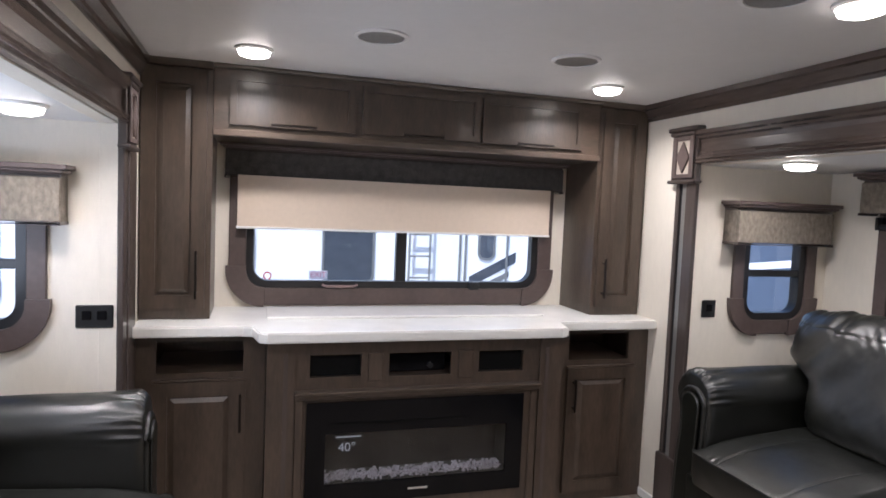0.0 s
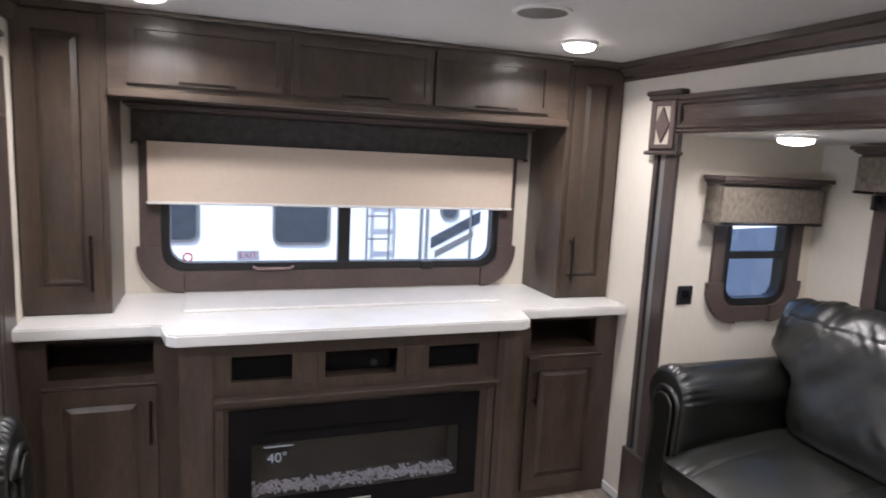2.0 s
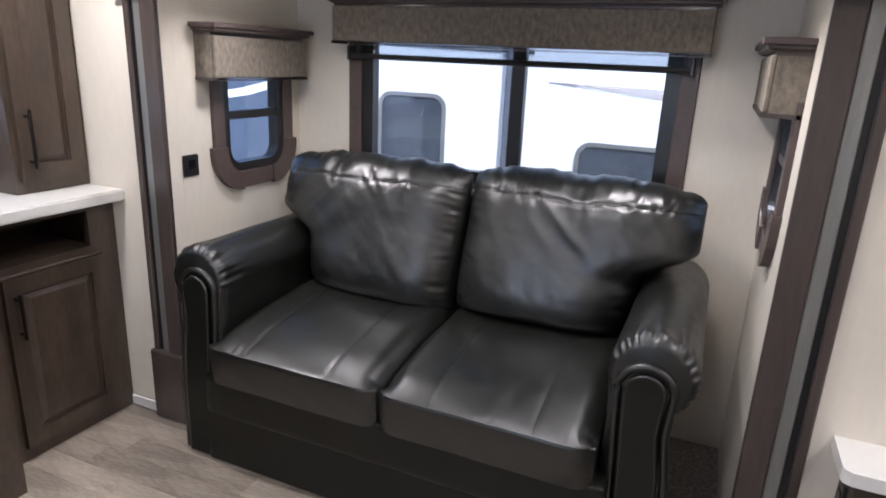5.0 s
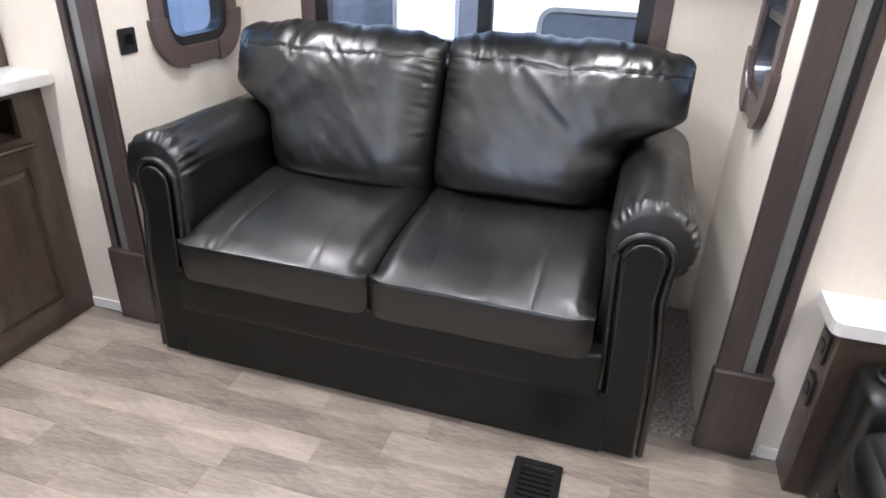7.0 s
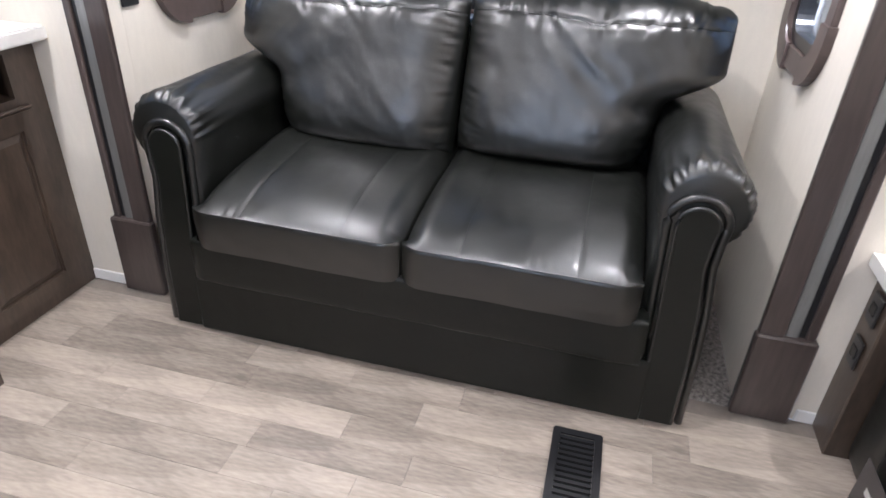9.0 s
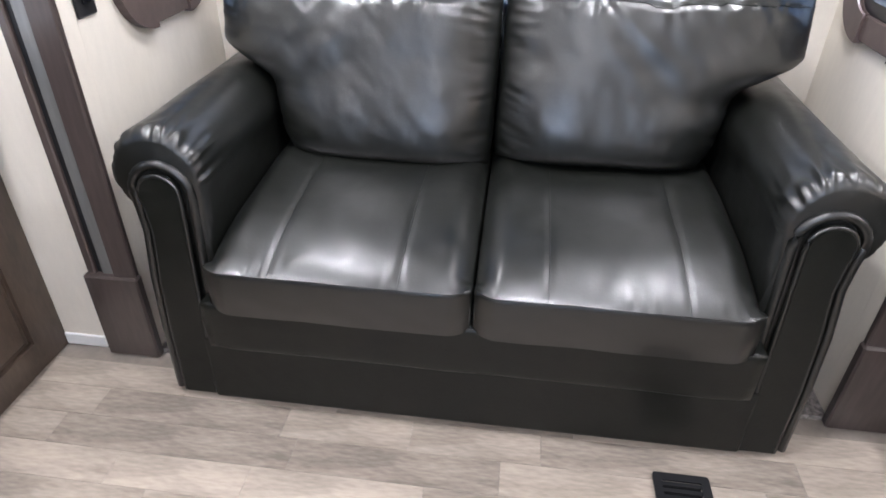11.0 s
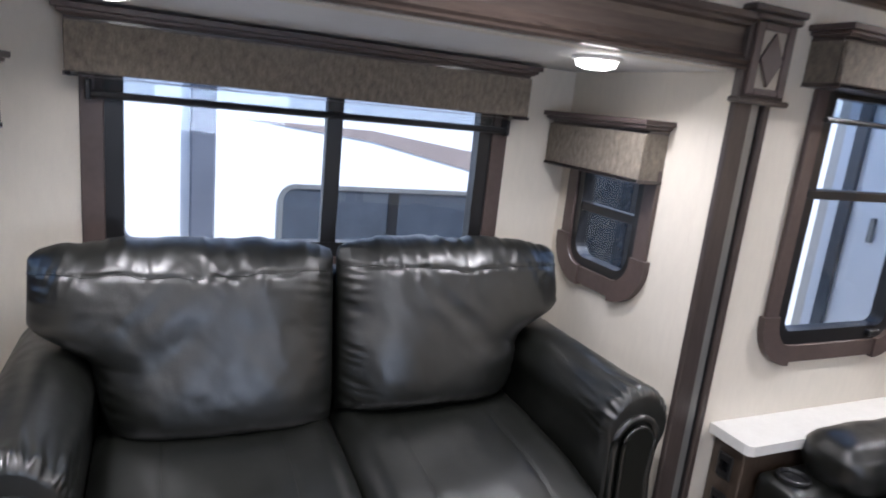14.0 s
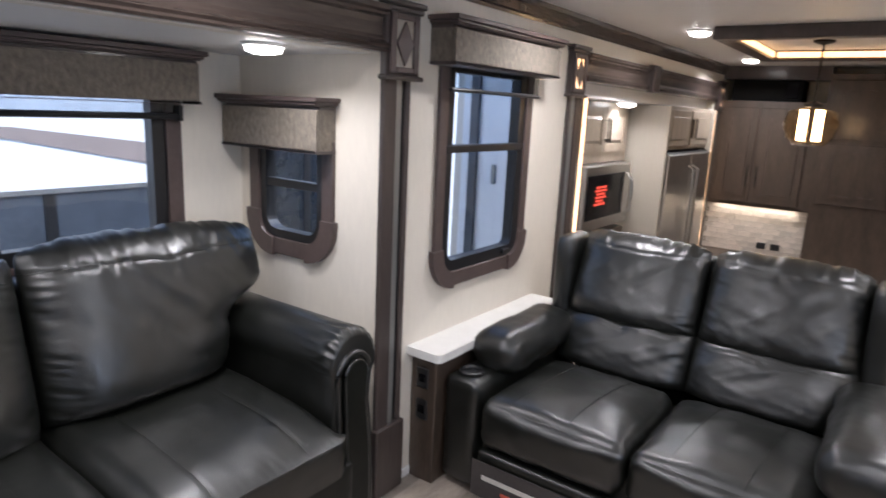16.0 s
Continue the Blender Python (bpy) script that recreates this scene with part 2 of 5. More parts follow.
def pierced(u0, u1, z0, z1, holes, make):
    """Boxes that fill a wall's rectangle round its openings; make(u0, u1, z0, z1, bm) adds one."""
    us = sorted({u0, u1, *[h[i] for h in holes for i in (0, 1)]})
    bm = bmesh.new()
    for a, b in zip(us, us[1:]):
        cuts = sorted((h[2], h[3]) for h in holes if h[0] < (a + b) / 2 < h[1])
        z = z0
        for lo, hi in cuts:
            if lo > z + 1e-4:
                make(a, b, z, lo, bm)
            z = hi
        if z < z1 - 1e-4:
            make(a, b, z, z1, bm)
    return bm


# ---- the shell ----
CEILING = 2.075
XR, XL = 2.285, -0.20          # the two long walls
Y_END, Y_WIN = -4.05, 3.86     # kitchen end and window end
SLIDE = (1.05, 3.085, 3.09, 1.742)  # slide-out: y from, y to, x of its back wall, height


def structure(name, bm, material, label, category="wall"):
    return tagged(part(name, bm, material), label, category, "", "structure")


structure("ceiling", box(XL - 0.058, XR + 0.058, Y_END - 0.058, Y_WIN + 0.058, CEILING, CEILING + 0.06), CEIL, "smooth white panelled ceiling of the trailer", "ceiling")
floor = structure("floor", box(XL, XR, Y_END, Y_WIN, -0.06, -0.004), JOINT, "greyish beige vinyl plank floor", "floor")

WIN_END = (0.24, 1.83, 1.05, 1.62)
structure("wall_window_end", pierced(XL - 0.05, XR + 0.05, 0, CEILING, [WIN_END], lambda a, b, c, d, bm: box(a, b, Y_WIN, Y_WIN + 0.06, c, d, bm=bm)), WALL, "cream textured wall panel behind the cabinets")
structure("wall_kitchen_end", box(XL - 0.05, XR + 0.05, Y_END - 0.06, Y_END, 0, CEILING), WALL, "cream wall at the kitchen end")

TALL_WIN = (0.02, 0.66, 0.87, 1.76)
KITCHEN = (-3.52, -0.63, 0.0, 1.76)
for side, name in ((1, "wall_right"), (-1, "wall_left")):
    holes = [(SLIDE[0], SLIDE[1], 0.0, SLIDE[3])] + ([TALL_WIN, KITCHEN] if side > 0 else [])
    xa, xb = (XR, XR + 0.06) if side > 0 else (XL - 0.06, XL)
    structure(name, pierced(Y_END, Y_WIN, 0, CEILING, holes, lambda a, b, c, d, bm: box(xa, xb, a, b, c, d, bm=bm)), WALL, "cream textured wall panel of the living room")

SMALL_WIN = (2.57, 2.95, 1.0, 1.42)   # x from, x to, z from, z to, in both side walls of a slide-out
MAIN_WIN = (1.405, 2.735, 0.98, 1.63)   # y from, y to, z from, z to


def slide_out():
    """The box that is pushed out of the long wall: back, sides, ceiling, carpet."""
    y0, y1, xb, h = SLIDE
    pre = "left" if MIRROR[0] else "right"
    r = root("slide_out_" + pre, pose(MID, 0, 0), "cream panelled slide-out room with a carpeted floor", "slide-out", kind="structure")
    o = MID
    part("back_wall", pierced(y0 - 0.05, y1 + 0.05, -0.05, h + 0.05, [MAIN_WIN], lambda a, b, c, d, bm: box(xb - o, xb + 0.05 - o, a, b, c, d, bm=bm)), WALL, r)
    for nm, ya, yb in (("side_wall", y1, y1 + 0.05), ("side_wall", y0 - 0.05, y0)):
        part(nm, pierced(XR + 0.0604, xb, -0.05, h + 0.05, [SMALL_WIN], lambda a, b, c, d, bm: box(a - o, b - o, ya, yb, c, d, bm=bm)), WALL, r)
    part("slide_ceiling", box(XR + 0.061 - o, xb - 0.001 - o, y0 + 0.001, y1 - 0.001, h, h + 0.05), CEIL, r, "flat white ceiling panel")
    part("carpet", box(XR + 0.001 - o, xb - 0.001 - o, y0 + 0.001, y1 - 0.001, -0.05, 0.012), CARPET, r, "dark mottled brown carpet")


def column(y_in, out, name="column", wide=1.0):
    """A dark wooden pilaster beside an opening: y_in is its edge at the opening, out points away from it."""
    r = root(name, pose(XR, y_in, 0), "dark stained wooden pilaster with a diamond capital and a plinth", "column", "pilasters", "structure")
    f = lambda a, b: (min(a * out * wide, b * out * wide), max(a * out * wide, b * out * wide))
    mid = out * wide * 0.0925
    part("board", box(-0.022, 0.0, *f(0.004, 0.075), 0.3, 1.66, 0.004), TRIM, r)
    part("metal_strip", box(-0.014, 0.0, *f(0.0755, 0.112), 0.3, 1.66, 0.003), GREYM, r, "greyish metal strip")
    part("seal", box(-0.006, 0.0, *f(0.1125, 0.13), 0.3, 1.66), BLACK, r, "black rubber seal")
    part("edge_board", box(-0.018, 0.0, *f(0.1305, 0.157), 0.3, 1.66, 0.004), TRIM, r)
    part("plinth", box(-0.034, 0.0, *f(-0.003, 0.166), 0.0, 0.306, 0.006), TRIM, r)
    part("capital", box(-0.03, 0.0, *f(0.0, 0.185), 1.66, 1.925, 0.004), TRIM, r)
    cap = bmesh.new()
    box(-0.05, 0.0, *f(-0.018, 0.203), 1.905, 1.925, 0.005, cap), box(-0.042, 0.0, *f(-0.01, 0.195), 1.885, 1.905, 0.005, cap), box(-0.045, 0.0, *f(-0.012, 0.198), 1.655, 1.672, 0.005, cap)
    part("capital_moulding", cap, TRIM, r)
    rail = bmesh.new()
    box(-0.042, -0.03, *f(0.015, 0.045), 1.68, 1.88, 0.003, rail), box(-0.042, -0.03, *f(0.14, 0.17), 1.68, 1.88, 0.003, rail)
    box(-0.042, -0.03, *f(0.045, 0.14), 1.68, 1.7, 0.003, rail), box(-0.042, -0.03, *f(0.045, 0.14), 1.86, 1.88, 0.003, rail)
    part("capital_frame", rail, SURROUND, r)
    part("inlay", box(-0.0335, -0.03, *f(0.045, 0.14), 1.7, 1.86), INLAY, r, "pale inlay behind the diamond")
    part("diamond", prism([(mid, 1.705), (mid + 0.045 * wide, 1.78), (mid, 1.855), (mid - 0.045 * wide, 1.78)], -0.042, -0.033, "x"), SURROUND, r, "raised wooden diamond")
    return r


def moulded(profile, y0, y1, x=0.0, bm=None):
    return prism([(x + a, b) for a, b in profile], y0, y1, "y", bm)


HEADER = [(0.06, 1.745), (-0.03, 1.745), (-0.038, 1.752), (-0.03, 1.76), (-0.04, 1.768), (-0.03, 1.777), (-0.022, 1.785), (-0.012, 1.80), (-0.010, 1.84), (-0.016, 1.858),
          (-0.03, 1.866), (-0.03, 1.875), (-0.042, 1.882), (-0.042, 1.9), (0.0, 1.905), (0.0, 1.77), (0.06, 1.77)]
CROWN = [(0.0, 1.99), (-0.008, 1.99), (-0.012, 2.003), (-0.02, 2.01), (-0.03, 2.045), (-0.04, 2.052), (-0.042, 2.0745), (0.0, 2.0745)]


def long_wall_trim():
    r = root("header_beam", pose(XR, 0, 0), "dark moulded wooden beam over the slide-out opening", "beam", kind="structure")
    part("beam", moulded(HEADER, SLIDE[0] + 0.002, SLIDE[1] - 0.002), TRIMH, r)
    r = root("crown_moulding", pose(XR, 0, 0), "dark wooden crown moulding under the ceiling", "moulding", kind="structure")
    part("moulding", moulded(CROWN, Y_END, Y_WIN - 0.34), TRIMH, r)


def window_surround(r, u0, u1, z0, z1, w=0.075, top=None):
    """Dark wooden strips beside a window that end in two rounded elbows and a sill bar; local y < 0 is the room."""
    zj = z0 + 0.09
    top = top or z1
    for a, b in ((u0 - w + 0.012, u0), (u1, u1 + w - 0.012)):
        part("jamb", box(a, b, -0.018, 0.0, zj, top, 0.003), SURROUND, r)
    for s, c in ((-1, u0 + 0.09), (1, u1 - 0.09)):
        rin, rout, n = 0.088, 0.088 + w + 0.004, 10
        arc = [(c + s * rout * math.sin(math.pi / 2 * i / n), zj - 0 - rout * math.cos(math.pi / 2 * i / n)) for i in range(n + 1)]
        arc += [(c + s * rin * math.sin(math.pi / 2 * i / n), zj - rin * math.cos(math.pi / 2 * i / n)) for i in range(n, -1, -1)]
        el = prism([(c + s * rout, zj + 0.02)] + arc[n::-1] + arc[:n:-1] + [(c + s * rin, zj + 0.02)], -0.026, 0.0)
        part("elbow", el, SURROUND, r)
    part("sill_bar", box(u0 + 0.09, u1 - 0.09, -0.018, 0.0, z0 - w + 0.006, z0, 0.003), SURROUND, r)


def sash(r, u0, u1, z0, z1, rails=(), mullions=(), rad=0.07, top=True, bar=0.035):
    """The black window frame with its bars and panes."""
    part("window_frame", ring(rounded(u0 - 0.004, u1 + 0.004, z0 - 0.004, z1 + 0.004, rad, top=top), rounded(u0 + bar, u1 - bar, z0 + bar, z1 - bar, max(rad - bar * 0.4, 0.01), top=top), -0.008, 0.045), BLACK, r)
    for z in rails:
        part("rail", box(u0 + bar - 0.002, u1 - bar + 0.002, -0.004, 0.03, z - 0.017, z + 0.017, 0.003), BLACK, r)
    for u in mullions:
        part("mullion", box(u - 0.028, u + 0.028, -0.006, 0.036, z0 + bar - 0.002, z1 - bar + 0.002, 0.003), BLACK, r)
    us, zs = [u0 + bar, *mullions, u1 - bar], [z0 + bar, *rails, z1 - bar]
    for a, b in zip(us, us[1:]):
        for c, d in zip(zs, zs[1:]):
            p = part("pane", box(a - 0.01, b + 0.01, 0.014, 0.018, c - 0.01, d + 0.01), GLASS, r)
            p.visible_shadow = False


def valance(name, m, u0, u1, z0, z1, depth, label, fabric=None, crown=0.045):
    """A cloth-covered box over a window with a moulded wooden crown; local y < 0 is the room."""
    r = root(name, m, label, "valance", "window valances")
    fabric = fabric or FABRIC
    part("cloth_front", box(u0, u1, -depth, -depth + 0.015, z0 + 0.012, z1 - crown, 0.003), fabric, r)
    for a, b in ((u0, u0 + 0.015), (u1 - 0.015, u1)):
        part("cloth_end", box(a, b, -depth + 0.0155, 0.0, z0 + 0.012, z1 - crown), fabric, r)
    part("bottom_edge", ring([(u0 - 0.003, z0), (u1 + 0.003, z0), (u1 + 0.003, z0 + 0.012), (u0 - 0.003, z0 + 0.012)], [(u0 + 0.003, z0 + 0.002), (u1 - 0.003, z0 + 0.002), (u1 - 0.003, z0 + 0.01), (u0 + 0.003, z0 + 0.01)], -depth - 0.003, 0.0), TRIM, r)
    part("top_board", box(u0, u1, -depth + 0.016, 0.0, z1 - crown, z1 - crown + 0.01), TRIM, r)
    cr = bmesh.new()
    for dz0, dz1, o in ((0, 0.35, 0.006), (0.35, 0.6, 0.014), (0.6, 1.0, 0.026)):
        za, zb = z1 - crown + crown * dz0, z1 - crown + crown * dz1
        box(u0 - o, u1 + o, -depth - o, 0.0, za + (0.011 if dz0 == 0 else 0.0005), zb, 0.002, cr)
    part("crown", cr, SURROUND, r)
    return r


def slide_windows():
    y0, y1, xb, h = SLIDE
    side = "left" if MIRROR[0] else "right"
    for wall, m in (("front", pose(0, y1, 0)), ("rear", pose(2 * 2.76, y0, 0, 0, 0, 180))):
        a, b, c, d = SMALL_WIN
        r = root("window_small_%s_%s" % (side, wall), m, "small black-framed sliding window with a dark wooden surround", "window", kind="structure")
        window_surround(r, a, b, c, d)
        sash(r, a, b, c, d, rails=(1.232,), rad=0.075, top=False)
        valance("valance", m, a - 0.125, b + 0.06, 1.375, 1.582, 0.1, "beige woven cloth valance with a wooden crown over the small window")
    m = pose(xb, (y0 + y1) / 2, 0, 0, 0, -90)
    mid = (y0 + y1) / 2
    u0, u1 = mid - MAIN_WIN[1], mid - MAIN_WIN[0]
    r = root("window_wide_" + side, m, "wide black-framed window with dark wooden jambs behind the sofa", "window", kind="structure")
    for a, b in ((u0 - 0.065, u0), (u1, u1 + 0.065)):
        part("jamb", box(a, b, -0.02, 0.0, MAIN_WIN[2] - 0.05, MAIN_WIN[3] + 0.02, 0.003), SURROUND, r)
    part("sill_bar", box(u0, u1, -0.018, 0.0, MAIN_WIN[2] - 0.07, MAIN_WIN[2], 0.003), SURROUND, r)
    sash(r, u0, u1, MAIN_WIN[2], MAIN_WIN[3], mullions=(mid - 2.02,), rad=0.05, bar=0.052)
    valance("valance", m, mid - 2.825, mid - 1.315, 1.535, 1.732, 0.115, "long beige woven cloth valance with a dark moulded crown")
    r = root("roller_blind", m, "rolled-up blind with a black bottom bar", "blind")
    part("bottom_bar", tube([(u0 - 0.03, -0.05, 1.487), (u1 + 0.03, -0.05, 1.487)], 0.012), BLACK, r)
    part("cloth", box(u0 - 0.02, u1 + 0.02, -0.051, -0.049, 1.499, 1.60), SCREEN, r, "short strip of see-through screen cloth").visible_shadow = False
    part("roller", tube([(u0 - 0.03, -0.05, 1.60), (u1 + 0.03, -0.05, 1.60)], 0.014), GREYM, r)
    part("bracket", box(u0 - 0.045, u0 - 0.03, -0.07, -0.0205, 1.47, 1.53, 0.003), BLACK, r)
    part("bracket", box(u1 + 0.03, u1 + 0.045, -0.07, -0.0205, 1.47, 1.53, 0.003), BLACK, r)


def switch_plate(m, label, toggles=1):
    r = root("switch_plate", m, label, "switch")
    w = 0.04 if toggles < 2 else 0.062
    part("plate", box(-w, w, -0.008, 0.0, -0.042, 0.042, 0.004), BLACK, r)
    for k in range(toggles):
        u = (k - (toggles - 1) / 2) * 0.05
        part("socket", box(u - 0.016, u + 0.016, -0.016, -0.0078, -0.012, 0.022, 0.003), GLOSS, r, "glossy black rocker")


def puck(x, y, z, group="ceiling lights", power=5.5, size=0.067):
    """A round ceiling light: metal rim, glowing lens, and the lamp just under it."""
    r = root("ceiling_light", pose(x, y, z), "round lit ceiling light with a white rim", "ceiling light", group)
    part("rim", lathe([(size + 0.006, 0.0), (size + 0.006, -0.006), (size, -0.01), (size - 0.004, -0.012), (size - 0.004, 0.0)], 28), WHITE, r, smooth=False)
    part("lens", lathe([(size - 0.005, -0.002), (size - 0.006, -0.014), (size * 0.85, -0.026), (size * 0.5, -0.034), (0.001, -0.037)], 28), DIFFUSER, r, "glowing frosted lens", True)
    la = bpy.data.lights.new("ceiling_lamp", "AREA")
    la.shape, la.size, la.energy, la.color, la.spread = "DISK", size * 1.7, power, (1.0, 0.90, 0.77), radians(155)
    lamp = new("ceiling_lamp", la)
    x = 2 * MID - x if MIRROR[0] else x
    lamp.matrix_world = pose(x, y, z - 0.043)
    return r


for MIRROR[0] in (False, True):
    slide_out()
    column(SLIDE[1] - 0.012, 1)
    column(SLIDE[0] + 0.012, -1)
    long_wall_trim()
    slide_windows()
    switch_plate(pose(2.357 if MIRROR[0] else 2.385, SLIDE[1], 1.045 if MIRROR[0] else 1.057), "black switch plate on the cream wall", 2 if MIRROR[0] else 1)
    puck(2.47, 2.69, SLIDE[3], "slide-out lights", 2.0)
    puck(2.47, 1.41, SLIDE[3], "slide-out lights", 2.0)
MIRROR[0] = False
for x, y in ((0.26, 3.16), (1.82, 3.17), (1.80, 1.88), (0.26, 1.88), (1.83, 0.18), (0.26, 0.18), (1.85, -1.22), (0.26, -1.22)):
    puck(x, y, CEILING)


# wooden filler between the left column and the tall cabinet
structure("trim_filler", box(XL + 0.0005, XL + 0.012, SLIDE[1] + 0.176, 3.398, 0.046, 1.86, 0.003), TRIM, "dark wooden filler strip beside the column", "trim")


# ---- entertainment wall ----
YC, YM, YT = 3.40, 3.25, 3.515   # faces of the side bases, of the fireplace cabinet, of the tall cabinets
TOP = 0.954                       # counter top


def panel_door(parent, x0, x1, z0, z1, y, style=0.055, handle=None, raised=True, name="door", wood=None):
    """A framed door that lies on the plane y: stiles, rails, a raised panel and a bar handle."""
    t = 0.02
    d = part(name, ring([(x0, z0), (x1, z0), (x1, z1), (x0, z1)], [(x0 + style, z0 + style), (x1 - style, z0 + style), (x1 - style, z1 - style), (x0 + style, z1 - style)], y - t, y), wood or WOOD, parent)
    s = style
    pn = box(x0 + s - 0.002, x1 - s + 0.002, y - 0.009, y - 0.001, z0 + s - 0.002, z1 - s + 0.002)
    if raised:
        g = 0.028
        own = bmesh.new()
        lo = [own.verts.new((a, y - 0.009, b)) for a, b in ((x0 + s + 0.008, z0 + s + 0.008), (x1 - s - 0.008, z0 + s + 0.008), (x1 - s - 0.008, z1 - s - 0.008), (x0 + s + 0.008, z1 - s - 0.008))]
        hi = [own.verts.new((a, y - 0.019, b)) for a, b in ((x0 + s + g, z0 + s + g), (x1 - s - g, z0 + s + g), (x1 - s - g, z1 - s - g), (x0 + s + g, z1 - s - g))]
        own.faces.new(hi)
        for i in range(4):
            own.faces.new((lo[i], lo[(i + 1) % 4], hi[(i + 1) % 4], hi[i]))
        bmesh.ops.recalc_face_normals(own, faces=own.faces)
        join(pn, own)
    part("panel", pn, wood or WOOD, d)
    if handle:
        hx, hz, length, upright = handle
        h = bmesh.new()
        dx, dz = (0, length / 2) if upright else (length / 2, 0)
        box(hx - dx - 0.005, hx + dx + 0.005, y - t - 0.034, y - t - 0.024, hz - dz - 0.005, hz + dz + 0.005, 0.002, h)
        for k in (-0.8, 0.8):
            cx, cz = hx + dx * k, hz + dz * k
            box(cx - 0.004, cx + 0.004, y - t - 0.025, y - t, cz - 0.004, cz + 0.004, 0, h)
        part("handle", h, BRONZE, d, "dark bronze bar handle")
    return d


def carcass(parent, x0, x1, z0, z1, y, holes, depth, name="body"):
    """A cabinet body with a pierced front frame, sides, and dark niches behind the holes."""
    bm = pierced(x0, x1, z0, z1, holes, lambda a, b, c, d, bm: box(a, b, y, y + 0.02, c, d, bm=bm))
    part("side_panel", box(x0, x0 + 0.018, y + 0.0205, y + depth, z0, z1), WOOD, parent)
    part("side_panel", box(x1 - 0.018, x1, y + 0.0205, y + depth, z0, z1), WOOD, parent)
    part("back_panel", box(x0 + 0.0185, x1 - 0.0185, y + depth - 0.01, y + depth, z0, z1), WOOD, parent)
    for h in holes:
        lo, hi = max(h[0] - 0.02, x0 + 0.019), min(h[1] + 0.02, x1 - 0.019)
        part("shelf", box(lo, hi, y + 0.021, y + depth - 0.011, h[2] - 0.016, h[2] - 0.001), WOOD, parent)
        part("shelf", box(lo, hi, y + 0.021, y + depth - 0.011, h[3] + 0.001, h[3] + 0.016), WOOD, parent)
    return part("front_frame", bm, WOOD, parent)


for x0, x1, d0, d1, hx, n0, n1 in ((XL + 0.002, 0.335, -0.122, 0.252, 0.232, -0.108, 0.242), (1.70, XR - 0.002, 1.812, 2.205, 1.845, 1.822, 2.166)):
    r = root("base_cabinet", pose(0, 0, 0), "brown wooden base cabinet with an open niche above one door", "cabinet", "base cabinets")
    carcass(r, x0, x1, 0.0, TOP - 0.046, YC, [(n0, n1, 0.742, 0.879)], 0.42)
    panel_door(r, d0, d1, 0.055, 0.705, YC, 0.06, (hx, 0.57, 0.16, True))
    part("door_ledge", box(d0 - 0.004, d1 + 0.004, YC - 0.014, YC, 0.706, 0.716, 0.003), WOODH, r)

r = root("fireplace_cabinet", pose(0, 0, 0), "brown wooden fireplace cabinet with three speaker niches", "cabinet")
FX0, FX1 = 0.337, 1.698
carcass(r, FX0, FX1, 0.0, TOP - 0.046, YM, [(0.515, 0.735, 0.742, 0.84), (0.859, 1.147, 0.737, 0.841), (1.28, 1.502, 0.742, 0.84), (0.503, 1.511, 0.178, 0.634)], 0.56)
for a, b in ((FX0, 0.45), (1.585, FX1)):
    part("pilaster", prism([(a, 0.0), (b, 0.0), (b, TOP - 0.046), (a, TOP - 0.046)], YM - 0.012, YM - 0.0005), WOOD, r)
    part("pilaster_groove", box(0.405 if a < 1 else 1.612, 0.423 if a < 1 else 1.63, YM - 0.0135, YM - 0.012, 0.12, 0.85), TRIM, r, "dark fluted groove")
sh = bmesh.new()
for z0, z1, o in ((0.65, 0.664, 0.02), (0.664, 0.678, 0.035), (0.678, 0.69, 0.05)):
    box(0.452, 1.583, YM - o, YM - 0.0005, z0 + 0.0003, z1, 0.003, sh)
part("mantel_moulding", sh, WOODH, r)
for a, b in ((0.455, 0.49), (1.545, 1.58)):
    part("stile", box(a, b, YM - 0.01, YM - 0.0005, 0.03, 0.649, 0.003), WOOD, r)
for a, b in ((0.765, 0.83), (1.18, 1.25)):
    part("fluted_block", box(a, b, YM - 0.006, YM - 0.0005, 0.72, 0.845, 0.002), WOOD, r)
part("speaker_grille", box(0.517, 0.733, YM + 0.024, YM + 0.03, 0.744, 0.838), DARK, r, "black speaker cloth")
part("speaker_grille", box(1.282, 1.5, YM + 0.024, YM + 0.03, 0.744, 0.838), DARK, r, "black speaker cloth")

r = root("receiver_box", pose(1.003, YM + 0.09, 0.737), "black media receiver in the middle niche", "receiver")
part("body", box(-0.135, 0.135, -0.02, 0.18, 0.001, 0.085, 0.004), GLOSS, r)
part("knob", lathe([(0.012, -0.012), (0.014, 0.012), (0.006, 0.014)], 14), BLACK, r).matrix_local = pose(0.06, -0.03, 0.03, 90, 0, 0)

# fireplace insert
r = root("electric_fireplace", pose(1.007, YM - 0.014, 0.178), "black glass electric fireplace with clear crystals and a lit display", "fireplace")
part("glass_surround", ring([(-0.502, 0.001), (0.502, 0.001), (0.502, 0.455), (-0.502, 0.455)], [(-0.42, 0.09), (0.42, 0.09), (0.42, 0.318), (-0.42, 0.318)], 0.0, 0.012), GLOSS, r)
fb = bmesh.new()
box(-0.43, 0.43, 0.16, 0.17, 0.08, 0.335, bm=fb), box(-0.44, -0.43, 0.013, 0.17, 0.08, 0.335, bm=fb), box(0.43, 0.44, 0.013, 0.17, 0.08, 0.335, bm=fb), box(-0.43, 0.43, 0.013, 0.16, 0.325, 0.335, bm=fb), box(-0.43, 0.43, 0.013, 0.16, 0.08, 0.09, bm=fb)
part("firebox", fb, mat("firebox", (0.06, 0.056, 0.05), 0.35, var=0.5, scale=9, stretch=(1, 1, 2)), r, "grey reflective firebox")
